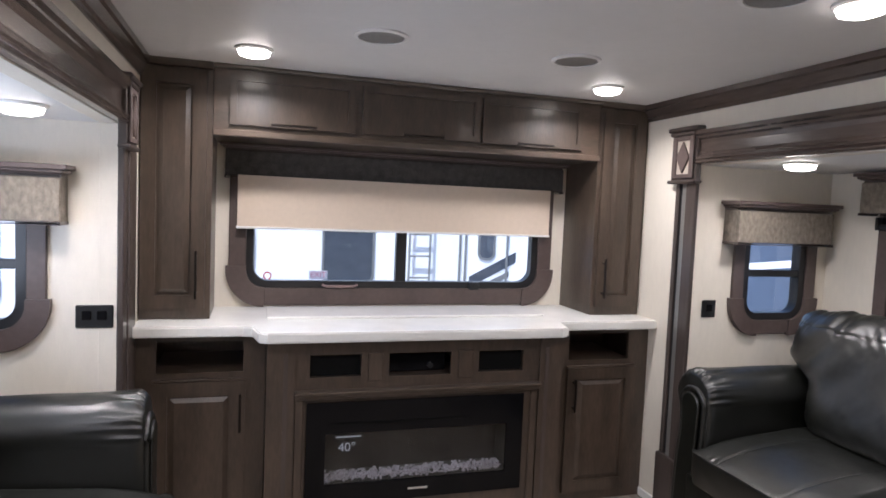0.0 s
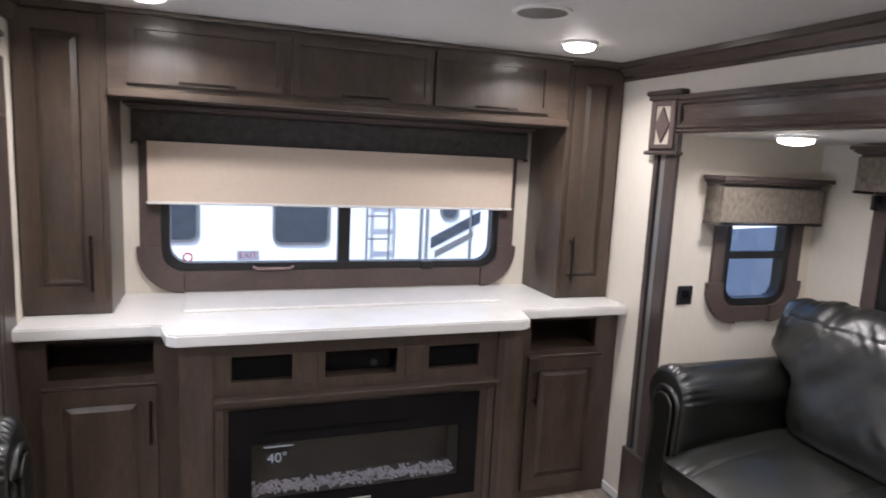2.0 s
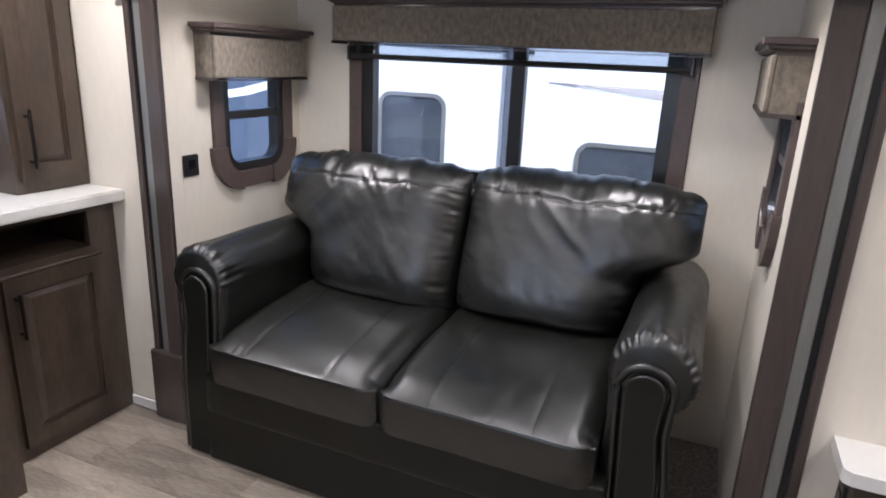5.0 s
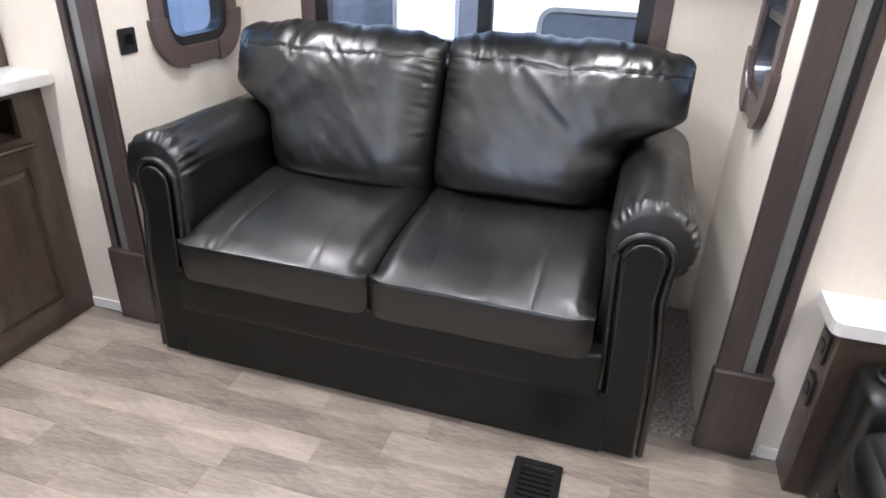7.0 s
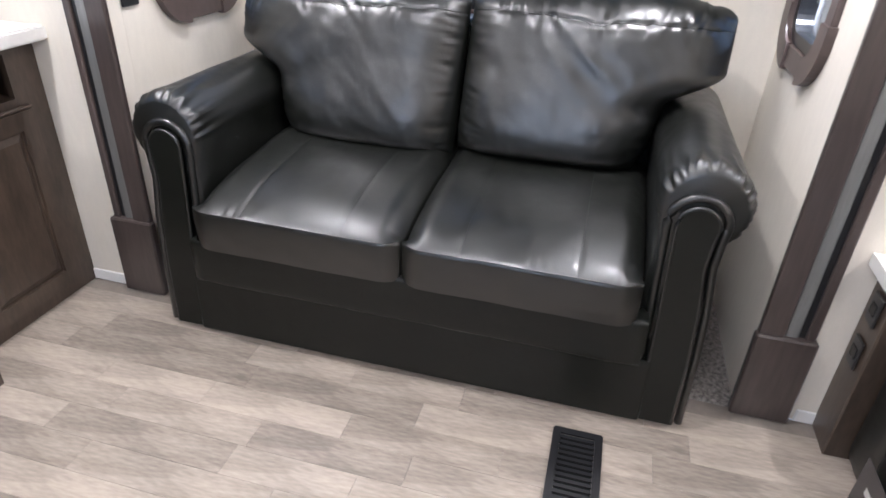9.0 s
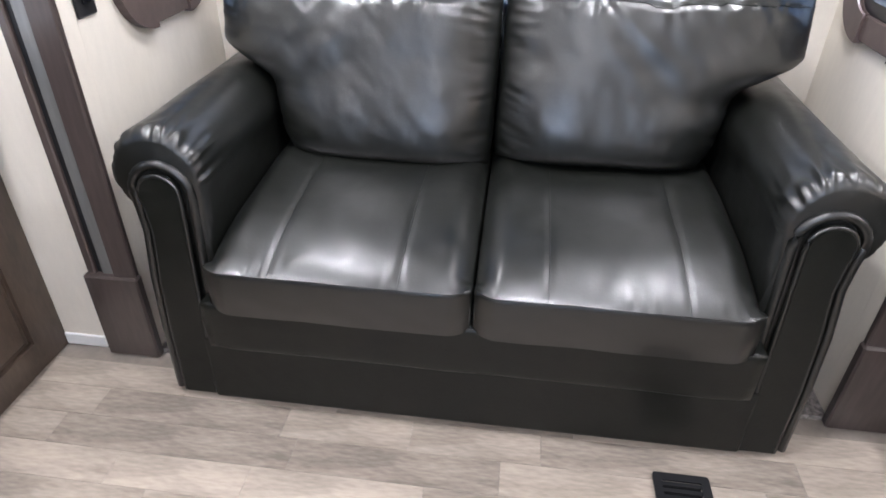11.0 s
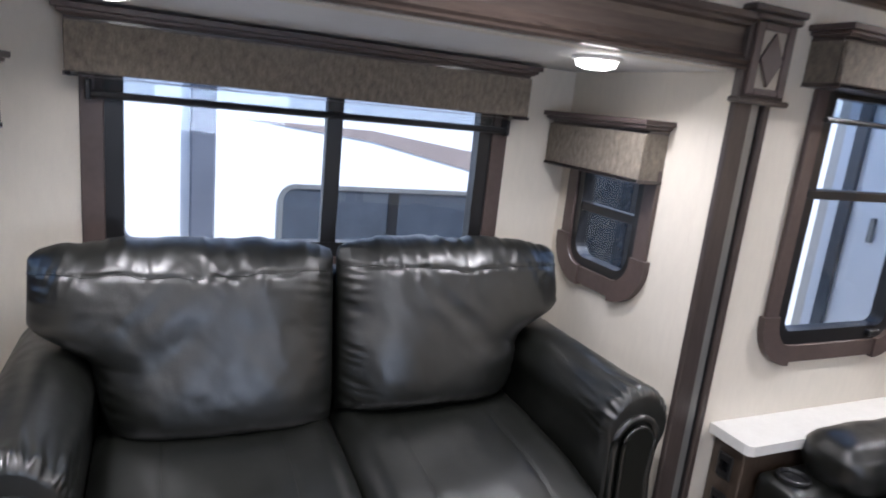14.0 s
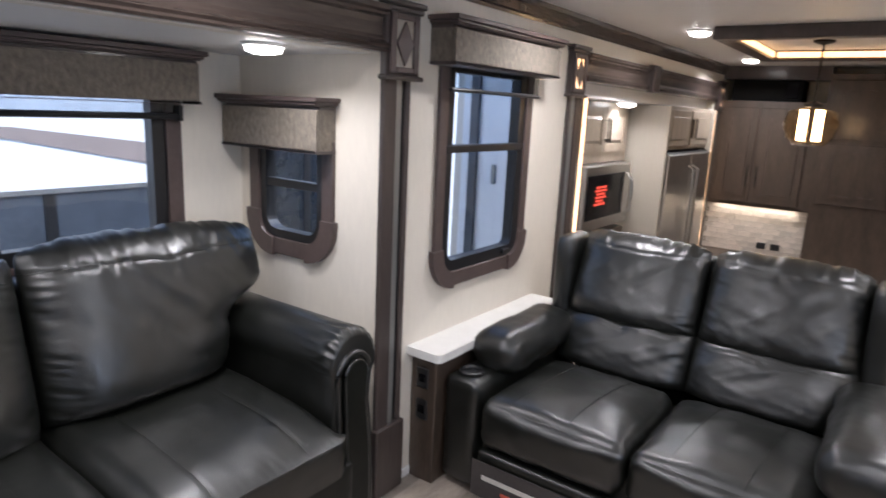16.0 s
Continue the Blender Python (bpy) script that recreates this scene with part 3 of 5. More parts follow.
part("front_glass", box(-0.422, 0.422, 0.006, 0.009, 0.088, 0.32), FIREGLASS, r).visible_shadow = False
part("slot", box(-0.40, 0.20, -0.0015, 0.0, 0.352, 0.366), DARK, r)
cr = bmesh.new()
rng = random.Random(4)
for i in range(700):
    s = rng.uniform(0.004, 0.009)
    own = bmesh.new()
    bmesh.ops.create_icosphere(own, subdivisions=1, radius=s)
    bmesh.ops.transform(own, matrix=pose(rng.uniform(-0.415, 0.415), rng.uniform(0.02, 0.1), 0.091 + s * 0.6 + rng.uniform(0, 0.022), rng.uniform(0, 90), rng.uniform(0, 90), 0), verts=own.verts)
    join(cr, own)
part("crystals", cr, CRYSTAL, r, "pale violet glass crystals")["kind"] = "stuff"


def lettering(text, size, m, material, parent=None, name="lettering", depth=0.0008):
    cu = bpy.data.curves.new(name, "FONT")
    cu.body, cu.size, cu.extrude, cu.align_x, cu.align_y = text, size, depth, "CENTER", "CENTER"
    tmp = bpy.data.objects.new(name, cu)
    scene.collection.objects.link(tmp)
    bpy.context.view_layer.update()
    me = bpy.data.meshes.new_from_object(tmp.evaluated_get(bpy.context.evaluated_depsgraph_get()))
    bpy.data.objects.remove(tmp)
    me.materials.clear()
    me.materials.append(material)
    ob = new(name, me)
    ob.parent = parent
    ob.matrix_local = m
    return ob


lettering("40°", 0.055, pose(-0.325, 0.004, 0.253, 90, 0, 0), LETTER, r, "display_digits")
part("display_bar", box(-0.375, -0.265, 0.0035, 0.0045, 0.298, 0.304), LETTER, r, "lit bar on the display")
part("maker_plate", box(-0.045, 0.045, -0.0012, 0.0, 0.042, 0.05), INK, r, "small pale maker's mark")

# counter, with the raised lid in front of the window
ct = bmesh.new()
pts = [(XL + 0.002, Y_WIN - 0.002), (XL + 0.002, YC - 0.07), (0.24, YC - 0.07), (0.275, YC - 0.085), (0.30, YM - 0.06), (0.335, YM - 0.08), (1.66, YM - 0.08), (1.70, YM - 0.06), (1.725, YC - 0.085), (1.76, YC - 0.07), (XR - 0.002, YC - 0.07), (XR - 0.002, Y_WIN - 0.002)]
prism(pts, TOP - 0.045, TOP, "z", ct)
bmesh.ops.bevel(ct, geom=[e for e in ct.edges if abs(e.verts[0].co.z - e.verts[1].co.z) < 1e-4], offset=0.006, segments=2, affect="EDGES")
r = root("counter", pose(0, 0, 0), "white solid-surface counter with a bowed front over the cabinets", "counter")
part("slab", ct, STONE, r)
r = root("television_lid", pose(1.025, 3.62, TOP), "white raised lid lying on the counter below the window", "lid")
part("lid", box(-0.685, 0.685, -0.14, 0.14, 0.0005, 0.012, 0.004, seg=2), STONE, r)

# tall cabinets on the counter
for x0, x1, d0, d1, hx in ((XL + 0.002, 0.093, -0.19, 0.07, 0.035), (1.992, XR - 0.002, 2.012, 2.262, 2.045)):
    r = root("tall_cabinet", pose(0, 0, TOP), "tall brown wooden cabinet standing on the counter", "cabinet", "tall cabinets")
    bx = bmesh.new()
    box(x0, x1, YT, Y_WIN - 0.002, 0.001, 1.1275, bm=bx)
    part("body", bx, WOOD, r)
    panel_door(r, d0, d1, 0.05, 1.075, YT, 0.058, (hx, 0.2, 0.2, True))
    part("top_cove", prism([(YT - 0.001, 1.09), (YT - 0.012, 1.094), (YT - 0.022, 1.115), (YT - 0.03, 1.1275), (YT - 0.001, 1.1275)], x0, x1, "x"), WOOD, r)

r = root("overhead_cabinet", pose(0, 0, 1.765), "brown wooden overhead cabinet with three flap doors over the window", "cabinet")
ob_ = bmesh.new()
box(0.095, 1.99, YT, Y_WIN - 0.002, 0.0, 0.309, bm=ob_), box(0.095, 1.99, YT - 0.02, YT, 0.0, 0.03, 0.004, ob_), box(0.095, 1.99, YT - 0.03, YT, 0.292, 0.309, 0.004, ob_)
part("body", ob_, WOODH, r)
for a, b in ((0.163, 0.71), (0.748, 1.322), (1.34, 1.885)):
    panel_door(r, a, b, 0.05, 0.272, YT, 0.03, ((a + b) / 2, 0.058, 0.19, False), False, "flap_door")

# rear window
m = pose(0, Y_WIN, 0)
r = root("window_end", m, "wide black-framed window with dark rounded wooden surround", "window", kind="structure")
window_surround(r, WIN_END[0] - 0.0, WIN_END[1] + 0.0, WIN_END[2], WIN_END[3], 0.095, 1.62)
sash(r, *WIN_END, mullions=(1.035,), rad=0.09, bar=0.035)
h = bmesh.new()
tube([(0.62, -0.02, 1.068), (0.64, -0.03, 1.06), (0.78, -0.03, 1.06), (0.8, -0.02, 1.068)], 0.007, h)
part("latch", h, LATCH, r, "reddish plastic window latch")
part("latch", box(1.42, 1.48, -0.03, -0.008, 1.045, 1.085, 0.004), BLACK, r)
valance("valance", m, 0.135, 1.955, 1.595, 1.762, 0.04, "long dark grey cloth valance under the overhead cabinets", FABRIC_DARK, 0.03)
r = root("window_blind", pose(0, Y_WIN - 0.06, 0), "half-lowered tan roller blind in front of the window", "blind")
part("cloth", box(0.195, 1.87, 0.0, 0.003, 1.36, 1.61), SHADE, r)
part("hem_bar", box(0.19, 1.875, -0.006, 0.008, 1.348, 1.36, 0.003), WHITE, r, "pale hem bar")
r = root("window_pull_tag", pose(0.345, Y_WIN - 0.003, 1.092), "small red pull tag at the corner of the window", "tag")
part("loop", tube([(0.018 * math.cos(radians(a)), 0.0, 0.018 + 0.018 * math.sin(radians(a))) for a in range(-70, 251, 20)], 0.004, n=6), mat("red_plastic", (0.45, 0.03, 0.04), 0.4), r, "red plastic loop")
r = root("exit_sticker", pose(0.60, Y_WIN + 0.012, 1.115), "white window sticker with pink lettering", "sticker")
part("sheet", box(-0.048, 0.048, 0.0, 0.001, -0.022, 0.022), FILM, r)
lettering("EXIT", 0.04, pose(0, -0.001, 0, 90, 0, 0), PINK, r, "sticker_lettering", 0.0003)

for x, y in ((0.683, 2.76), (1.44, 2.77), (1.56, 1.92)):
    r = root("ceiling_speaker", pose(x, y, CEILING), "round grey speaker grille set in the ceiling", "speaker", "ceiling speakers")
    part("rim", lathe([(0.095, 0.0), (0.095, -0.006), (0.082, -0.009), (0.08, 0.0)], 28), WHITE, r)
    part("grille", lathe([(0.08, -0.001), (0.078, -0.007), (0.03, -0.009), (0.001, -0.009)], 28), GREYM, r)


# ---- soft furniture ----
import mathutils


def soft_box(x0, x1, y0, y1, z0, z1, r, n=14, crown=0.0, lump=0.0, seed=0, front_crown=0.0):
    """A stuffed box: rounded edges, a domed top (and front) and uneven lumps."""
    own = bmesh.new()
    bmesh.ops.create_cube(own, size=2)
    bmesh.ops.subdivide_edges(own, edges=own.edges[:], cuts=n, use_grid_fill=True)
    lo, hi = Vector((x0, y0, z0)), Vector((x1, y1, z1))
    c, h = (lo + hi) / 2, (hi - lo) / 2
    rr = min(r, *[v * 0.98 for v in h])
    for v in own.verts:
        s = Vector([math.copysign(1 - (1 - abs(k)) ** 1.5, k) if abs(k) < 1 else k for k in v.co])
        p = Vector((c.x + s.x * h.x, c.y + s.y * h.y, c.z + s.z * h.z))
        q = Vector([min(max(p[i], lo[i] + rr), hi[i] - rr) for i in range(3)])
        d = p - q
        if d.length > 1e-6:
            p = q + d.normalized() * rr
        dome = (1 - min(1, abs(s.x)) ** 2.5) * (1 - min(1, abs(s.y)) ** 2.5)
        if s.z > 0:
            p.z += crown * dome * s.z
        if s.y < 0:
            p.y -= front_crown * (1 - abs(s.x) ** 2.5) * (1 - abs(s.z) ** 2.5) * -s.y
        if lump:
            k = noise.noise(Vector((p.x * 9 + seed, p.y * 9, p.z * 9))) + 0.5 * noise.noise(Vector((p.x * 25 + seed, p.y * 25, p.z * 25)))
            p += d.normalized() * lump * k if d.length > 1e-6 else Vector((0, 0, 0))
        v.co = p
    return own


SEAM = [None]


def ridge(x, y, seed):
    """Folds with sharp creases between soft swells, from -1 to 1."""
    return 1 - 2.6 * abs(noise.noise(Vector((x, y, seed)))) - 0.35


def pillow(left, right, z0, z1, y_low, y_high, thick, seed, nx=190, nz=100, gather=0.016, outer=0):
    """A stuffed back pillow. left(t), right(t): its edges at the height t of 0 to 1; it leans from y_low to y_high, with gathers along its top seam and its upright edges."""
    own = bmesh.new()
    sides = []
    tall = z1 - z0
    for sgn in (-1, 1):
        grid = []
        for j in range(nz + 1):
            tt = -math.cos(math.pi * j / nz)
            t = (tt + 1) / 2
            row = []
            for i in range(nx + 1):
                s = -math.cos(math.pi * i / nx)
                wide = right(t) - left(t)
                u = left(t) + wide * (s + 1) / 2
                prof = max(0.0, (1 - abs(s) ** 4.4) * (1 - abs(tt) ** 5.5)) ** 0.55
                belly = 1.0 - 0.28 * t + 0.1 * math.cos(s * 1.4)
                w = prof * thick * belly * (1.0 if sgn < 0 else 0.55)
                sag = 0.875 - 0.03 * (1 - abs(s)) ** 1.5
                # folds that run down from the seam, each of its own length, and up over the crown
                reach = (0.05 + 0.15 * max(0.0, noise.noise(Vector((u * 13, seed, 5))) + 0.05))
                below = math.exp(-max(0.0, sag - t) / reach * 1.5) if t < sag else math.exp(-(t - sag) / 0.09)
                lean = u + 0.10 * (sag - t) * math.sin(u * 9 + seed)
                w += gather * 0.62 * below * prof * (ridge(lean * 19 + 5 * t, t * 6, seed) + 0.45 * ridge(lean * 41 - 4 * t, t * 9, seed + 2)) * max(0.12, 0.45 + 1.5 * noise.noise(Vector((u * 9, t * 3 + seed, 1))))
                # folds that run in from the upright edges
                edge = (1 - abs(s)) * wide / 2
                hem = math.exp(-(edge / (0.045 + 0.05 * max(0.0, noise.noise(Vector((t * 9, seed, s)))))) ** 1.6) * prof
                w += gather * 0.85 * hem * (ridge(t * tall * 34 + s * 2, s * 1.5, seed + 3) + 0.3 * ridge(t * tall * 70, s * 3, seed + 4))
                foot = math.exp(-(t * tall / 0.05) ** 1.5) * prof
                w += gather * 0.45 * foot * ridge(u * 18, t * 3, seed + 6)
                w += 0.008 * prof * noise.noise(Vector((u * 4 + seed, t * 3, 7)))
                slant = (u * (1 if outer > 0 else -1)) + 0.55 * t
                w += 0.0062 * prof * max(0.0, min(1.0, (t - 0.25) / 0.3)) * ridge(slant * 9, (u - 0.4 * t) * 2.2, seed + 11) * max(0.0, 0.3 + noise.noise(Vector((u * 3.3, t * 2.5, seed + 5))))
                w += 0.0024 * prof * noise.noise(Vector((u * 15 + seed, t * 9 + u * 6, 2))) + 0.0007 * prof * noise.noise(Vector((u * 42 + seed, t * 24, 3)))
                crown = max(0.0, min(1.0, (t - 0.8) / 0.1))
                w += gather * 0.6 * crown * prof * noise.noise(Vector((u * 9 + seed, t * 8, 9)))
                w -= 0.006 * math.exp(-((t - sag) / 0.010) ** 2) * prof
                z = z0 + tall * t + 0.012 * t * t * noise.noise(Vector((u * 8, seed, 3)))
                z += gather * 0.5 * crown * min(1.0, edge / 0.05) * noise.noise(Vector((u * 11, seed, 12)))
                z += gather * 0.3 * max(0.0, (t - 0.82) / 0.18) * min(1.0, edge / 0.04) * ridge(lean * 19, 1.0, seed + 8)
                z -= (0.035 * abs(s) ** 6 if not outer else 0.0) * t * t
                z -= (0.038 * max(0.0, outer * s) ** 3 + 0.034 * max(0.0, -outer * s) ** 5) * t * t * tall / 0.6
                row.append(own.verts.new((u, y_low + (y_high - y_low) * t + sgn * w, z)))
            grid.append(row)
        sides.append(grid)
        for j in range(nz):
            for i in range(nx):
                q = (grid[j][i], grid[j][i + 1], grid[j + 1][i + 1], grid[j + 1][i])
                own.faces.new(q if sgn < 0 else q[::-1])
    line = [sides[0][min(range(nz + 1), key=lambda j: abs((1 - math.cos(math.pi * j / nz)) / 2 - (0.875 - 0.03 * (1 - abs(math.cos(math.pi * i / nx))) ** 1.5)))][i].co.copy() for i in range(5, nx - 4, 3)]
    SEAM[0] = [p + Vector((0, -0.001, 0)) for p in line]
    bmesh.ops.remove_doubles(own, verts=own.verts, dist=0.0008)
    bmesh.ops.recalc_face_normals(own, faces=own.faces)
    return own


def drape(own, pts, lift=0.0006):
    """Drops a line of (x, y) on the top of a cushion."""
    tree = mathutils.bvhtree.BVHTree.FromBMesh(own)
    hits = [tree.ray_cast(Vector((x, y, 3)), Vector((0, 0, -1)))[0] for x, y in pts]
    return [h + Vector((0, 0, lift)) for h in hits if h]


def arm_outline(s):
    """Section of a rolled arm in (u, z), for the side s."""
    c, cz, r = 0.772, 0.712, 0.116
    pts = [(0.82, 0.03), (0.82, 0.5), (0.818, 0.58)]
    pts += [(c + r * math.cos(radians(a)), cz + r * math.sin(radians(a))) for a in np.arange(-58, 196, 1.6)]
    pts += [(0.664, 0.62), (0.667, 0.5), (0.667, 0.03)]
    return [(s * a, b) for a, b in pts]


def rolled_arm(s, depth):
    """The stuffed roll: pleats where it is gathered behind the front panel."""
    own = bmesh.new()
    line = arm_outline(s)
    ys = [0.012, 0.015, 0.02, 0.026, 0.032, 0.039, 0.047, 0.056, 0.066, 0.078, 0.09, 0.105, 0.12, 0.14, 0.17, 0.22, 0.35, 0.5, depth - 0.03, depth]
    rows = []
    for k, y in enumerate(ys):
        shrink = 0.84 + 0.16 * min(1, (y - 0.012) / 0.03) ** 0.5
        shrink *= 1.0 if y < depth - 0.01 else 0.93
        row = []
        for i, (a, b) in enumerate(line):
            c, cz = s * 0.765, 0.66
            on = 3 <= i <= len(line) - 3
            f = shrink if on else 1.0
            fall = min(1, (y - 0.012) / 0.012) * math.exp(-(max(0, y - 0.035) / 0.075) ** 1.4) if on else 0
            ang = math.atan2(b - cz, (a - c) * s)
            f += 0.08 * fall * ridge(ang * 5.5 + 1.5 * y, y * 6, s * 3) * (0.75 + 0.7 * noise.noise(Vector((ang * 2, 1, s))))
            f += 0.02 * noise.noise(Vector((a * 6, y * 5, b * 6))) if on else 0
            row.append(own.verts.new((c + (a - c) * f, y, cz + (b - cz) * f)))
        rows.append(row)
    n = len(line)
    for p, q in zip(rows, rows[1:]):
        for i in range(n):
            own.faces.new((p[i], p[(i + 1) % n], q[(i + 1) % n], q[i]))
    own.faces.new(rows[0][::-1]), own.faces.new(rows[-1])
    bmesh.ops.recalc_face_normals(own, faces=own.faces)
    return own


def panel_line(s, grow=0.0, n=12):
    """The outline of the arm's front panel: a slender S with a round head."""
    inner = [(0.740, 0.022), (0.730, 0.25), (0.724, 0.42), (0.718, 0.56), (0.714, 0.66)]
    outer = [(0.828, 0.022), (0.824, 0.25), (0.815, 0.42), (0.798, 0.56), (0.802, 0.63), (0.808, 0.675)]
    head = [(0.761 + (0.047 + grow) * math.cos(radians(a)), 0.675 + (0.047 + grow) * math.sin(radians(a))) for a in np.linspace(180, 0, n)]
    line = [(a - grow, b) for a, b in inner] + head + [(a + grow, b) for a, b in outer[::-1]]
    return [(s * a, b) for a, b in line]


def seat_pad(a, b, seed, nx=96, ny=90):
    """A boxed seat cushion: an upright front band, a welted edge with puckers, a soft top that rises to the back. Returns it, its welt and its stitched lines."""
    own = bmesh.new()
    front, back, low, edge_z = -0.088, 0.62, 0.385, 0.518
    seams = (a + (b - a) * 0.26, a + (b - a) * 0.74)

    def top(u, d):
        e = min(u - a, b - u)
        z = edge_z + 0.060 * (1 - math.exp(-d / 0.12)) + 0.035 * d
        z -= 0.045 * max(0.0, 1 - e / 0.075) ** 2.2 * min(1.0, d / 0.05)
        z += 0.006 * noise.noise(Vector((u * 5 + seed, d * 5, 1))) * min(1.0, d / 0.08)
        z += 0.0011 * noise.noise(Vector((u * 16 + seed, d * 11, 4))) * min(1.0, d / 0.05)
        z += 0.0003 * noise.noise(Vector((u * 44 + seed, d * 30, 6))) * min(1.0, d / 0.05)
        pucker = math.exp(-d / (0.028 + 0.03 * max(0.0, noise.noise(Vector((u * 14, seed, 3)))))) * min(1.0, d / 0.008)
        z += 0.0042 * pucker * ridge(u * 34 + 2.0 * d, d * 4, seed) * max(0.1, 0.5 + 1.3 * noise.noise(Vector((u * 7, seed, 8))))
        for q in seams:
            z -= 0.0022 * math.exp(-((u - q) / 0.006) ** 2) * min(1.0, d / 0.03)
        return z

    def lip(u):
        e = min(u - a, b - u)
        return front + 0.03 * max(0.0, 1 - e / 0.06) ** 2 + 0.004 * noise.noise(Vector((u * 6, seed, 2)))

    rows = []
    us = [a + (b - a) * (1 - math.cos(math.pi * i / nx)) / 2 * 0.5 + (b - a) * i / nx * 0.5 for i in range(nx + 1)]
    for k in range(9):
        f = k / 9
        rows.append([own.verts.new((u, lip(u) + 0.008 * (1 - f) - 0.005 * math.sin(math.pi * f) + 0.0015 * noise.noise(Vector((u * 13, f * 3, seed))), low + (edge_z - low) * f)) for u in us])
    for k in range(ny + 1):
        d = (back - front) * (k / ny) ** 1.6
        rows.append([own.verts.new((u, lip(u) + d * (back - lip(u)) / (back - front), top(u, d))) for u in us])
    for p, q in zip(rows, rows[1:]):
        for i in range(nx):
            own.faces.new((p[i], p[i + 1], q[i + 1], q[i]))
    rim = [r[0] for r in rows], [r[-1] for r in rows]
    for side, line in enumerate(rim):
        foot = [own.verts.new((v.co.x, v.co.y, low)) for v in line]
        for i in range(len(line) - 1):
            if line[i].co.z > low + 1e-5 or line[i + 1].co.z > low + 1e-5:
                f = (line[i], line[i + 1], foot[i + 1], foot[i])
                own.faces.new(f if side else f[::-1])
    bmesh.ops.remove_doubles(own, verts=own.verts, dist=0.0004)
    bmesh.ops.recalc_face_normals(own, faces=own.faces)
    welt = [(u, lip(u) - 0.001, edge_z) for u in us[2:-2:3]]
    lines = [[(q, lip(q) + d, top(q, d) + 0.0007) for d in (0.004 + 0.02 * k for k in range(28))] for q in seams]
    return own, welt, lines


def sofa(m, label):
    r = root("sofa", m, label, "sofa", "two-seat sofas")
    part("back_frame", soft_box(-0.70, 0.70, 0.70, 0.86, 0.12, 0.99, 0.06, 8), LEATHER_FLAT, r, smooth=True)
    part("base_panel", box(-0.738, 0.738, -0.014, 0.5, 0.012, 0.238, 0.008, seg=2), LEATHER_FLAT, r, smooth=False)
    part("front_rail", soft_box(-0.70, 0.70, -0.062, 0.5, 0.244, 0.40, 0.016, 14, lump=0.003), LEATHER_FLAT, r, smooth=True)
    part("welt", tube([(-0.70 + 0.0667 * k, -0.04, 0.241 + 0.002 * math.sin(k * 1.3)) for k in range(22)], 0.004), LEATHER, r)
    for i, (a, b) in enumerate(((-0.662, -0.004), (0.004, 0.662))):
        shape, welt, lines = seat_pad(a, b, 3 + 5 * i)
        st = part("seat_cushion", shape, LEATHER, r, smooth=True)
        part("seam", tube(welt, 0.0022, n=6), LEATHER, st, smooth=True)
        for line in lines:
            part("seam", tube(line, 0.0012, n=6), LEATHER, st)
    step = lambda t: (lambda k: k * k * (3 - 2 * k))(max(0.0, min(1.0, (t - 0.40) / 0.23)))
    nip = lambda t: 0.02 * (1 - min(1, t / 0.15)) + 0.03 * max(0, (t - 0.93) / 0.07) ** 2
    bp = part("back_pillow", pillow(lambda t: -0.675 + nip(t) - 0.145 * step(t) + 0.05 * (1 - min(1, t / 0.45)), lambda t: 0.0 + 0.006 * t - nip(t) * 0.3, 0.562, 1.112, 0.53, 0.665, 0.145, 2.0, outer=-1), LEATHER, r, smooth=True)
    part("seam", tube(SEAM[0], 0.0018, n=6), LEATHER_FLAT, bp)
    bp = part("back_pillow", pillow(lambda t: 0.004 + 0.014 * t + nip(t) * 0.3, lambda t: 0.672 - nip(t) + 0.165 * step(t) - 0.05 * (1 - min(1, t / 0.45)), 0.588, 1.124, 0.54, 0.67, 0.145, 9.0, outer=1), LEATHER, r, smooth=True)
    part("seam", tube(SEAM[0], 0.0018, n=6), LEATHER_FLAT, bp)
    for s in (-1, 1):
        arm = part("arm", rolled_arm(s, 0.86), LEATHER, r, smooth=True)
        part("arm_panel", prism(panel_line(s), -0.012, 0.03), LEATHER_FLAT, arm)
        part("piping", tube([(a, -0.006, b) for a, b in panel_line(s, 0.003)], 0.006), LEATHER, arm, smooth=True)
        part("piping", tube([(a, 0.008, b) for a, b in panel_line(s, 0.026)], 0.012), LEATHER, arm, smooth=True)
    return r


m = pose(2.13, 2.08, 0, 0, 0, -90)
sofa(m, "black leather two-seat sofa with rolled arms in the slide-out")
MIRROR[0] = True
sofa(m, "black leather two-seat sofa facing the other sofa")
MIRROR[0] = False


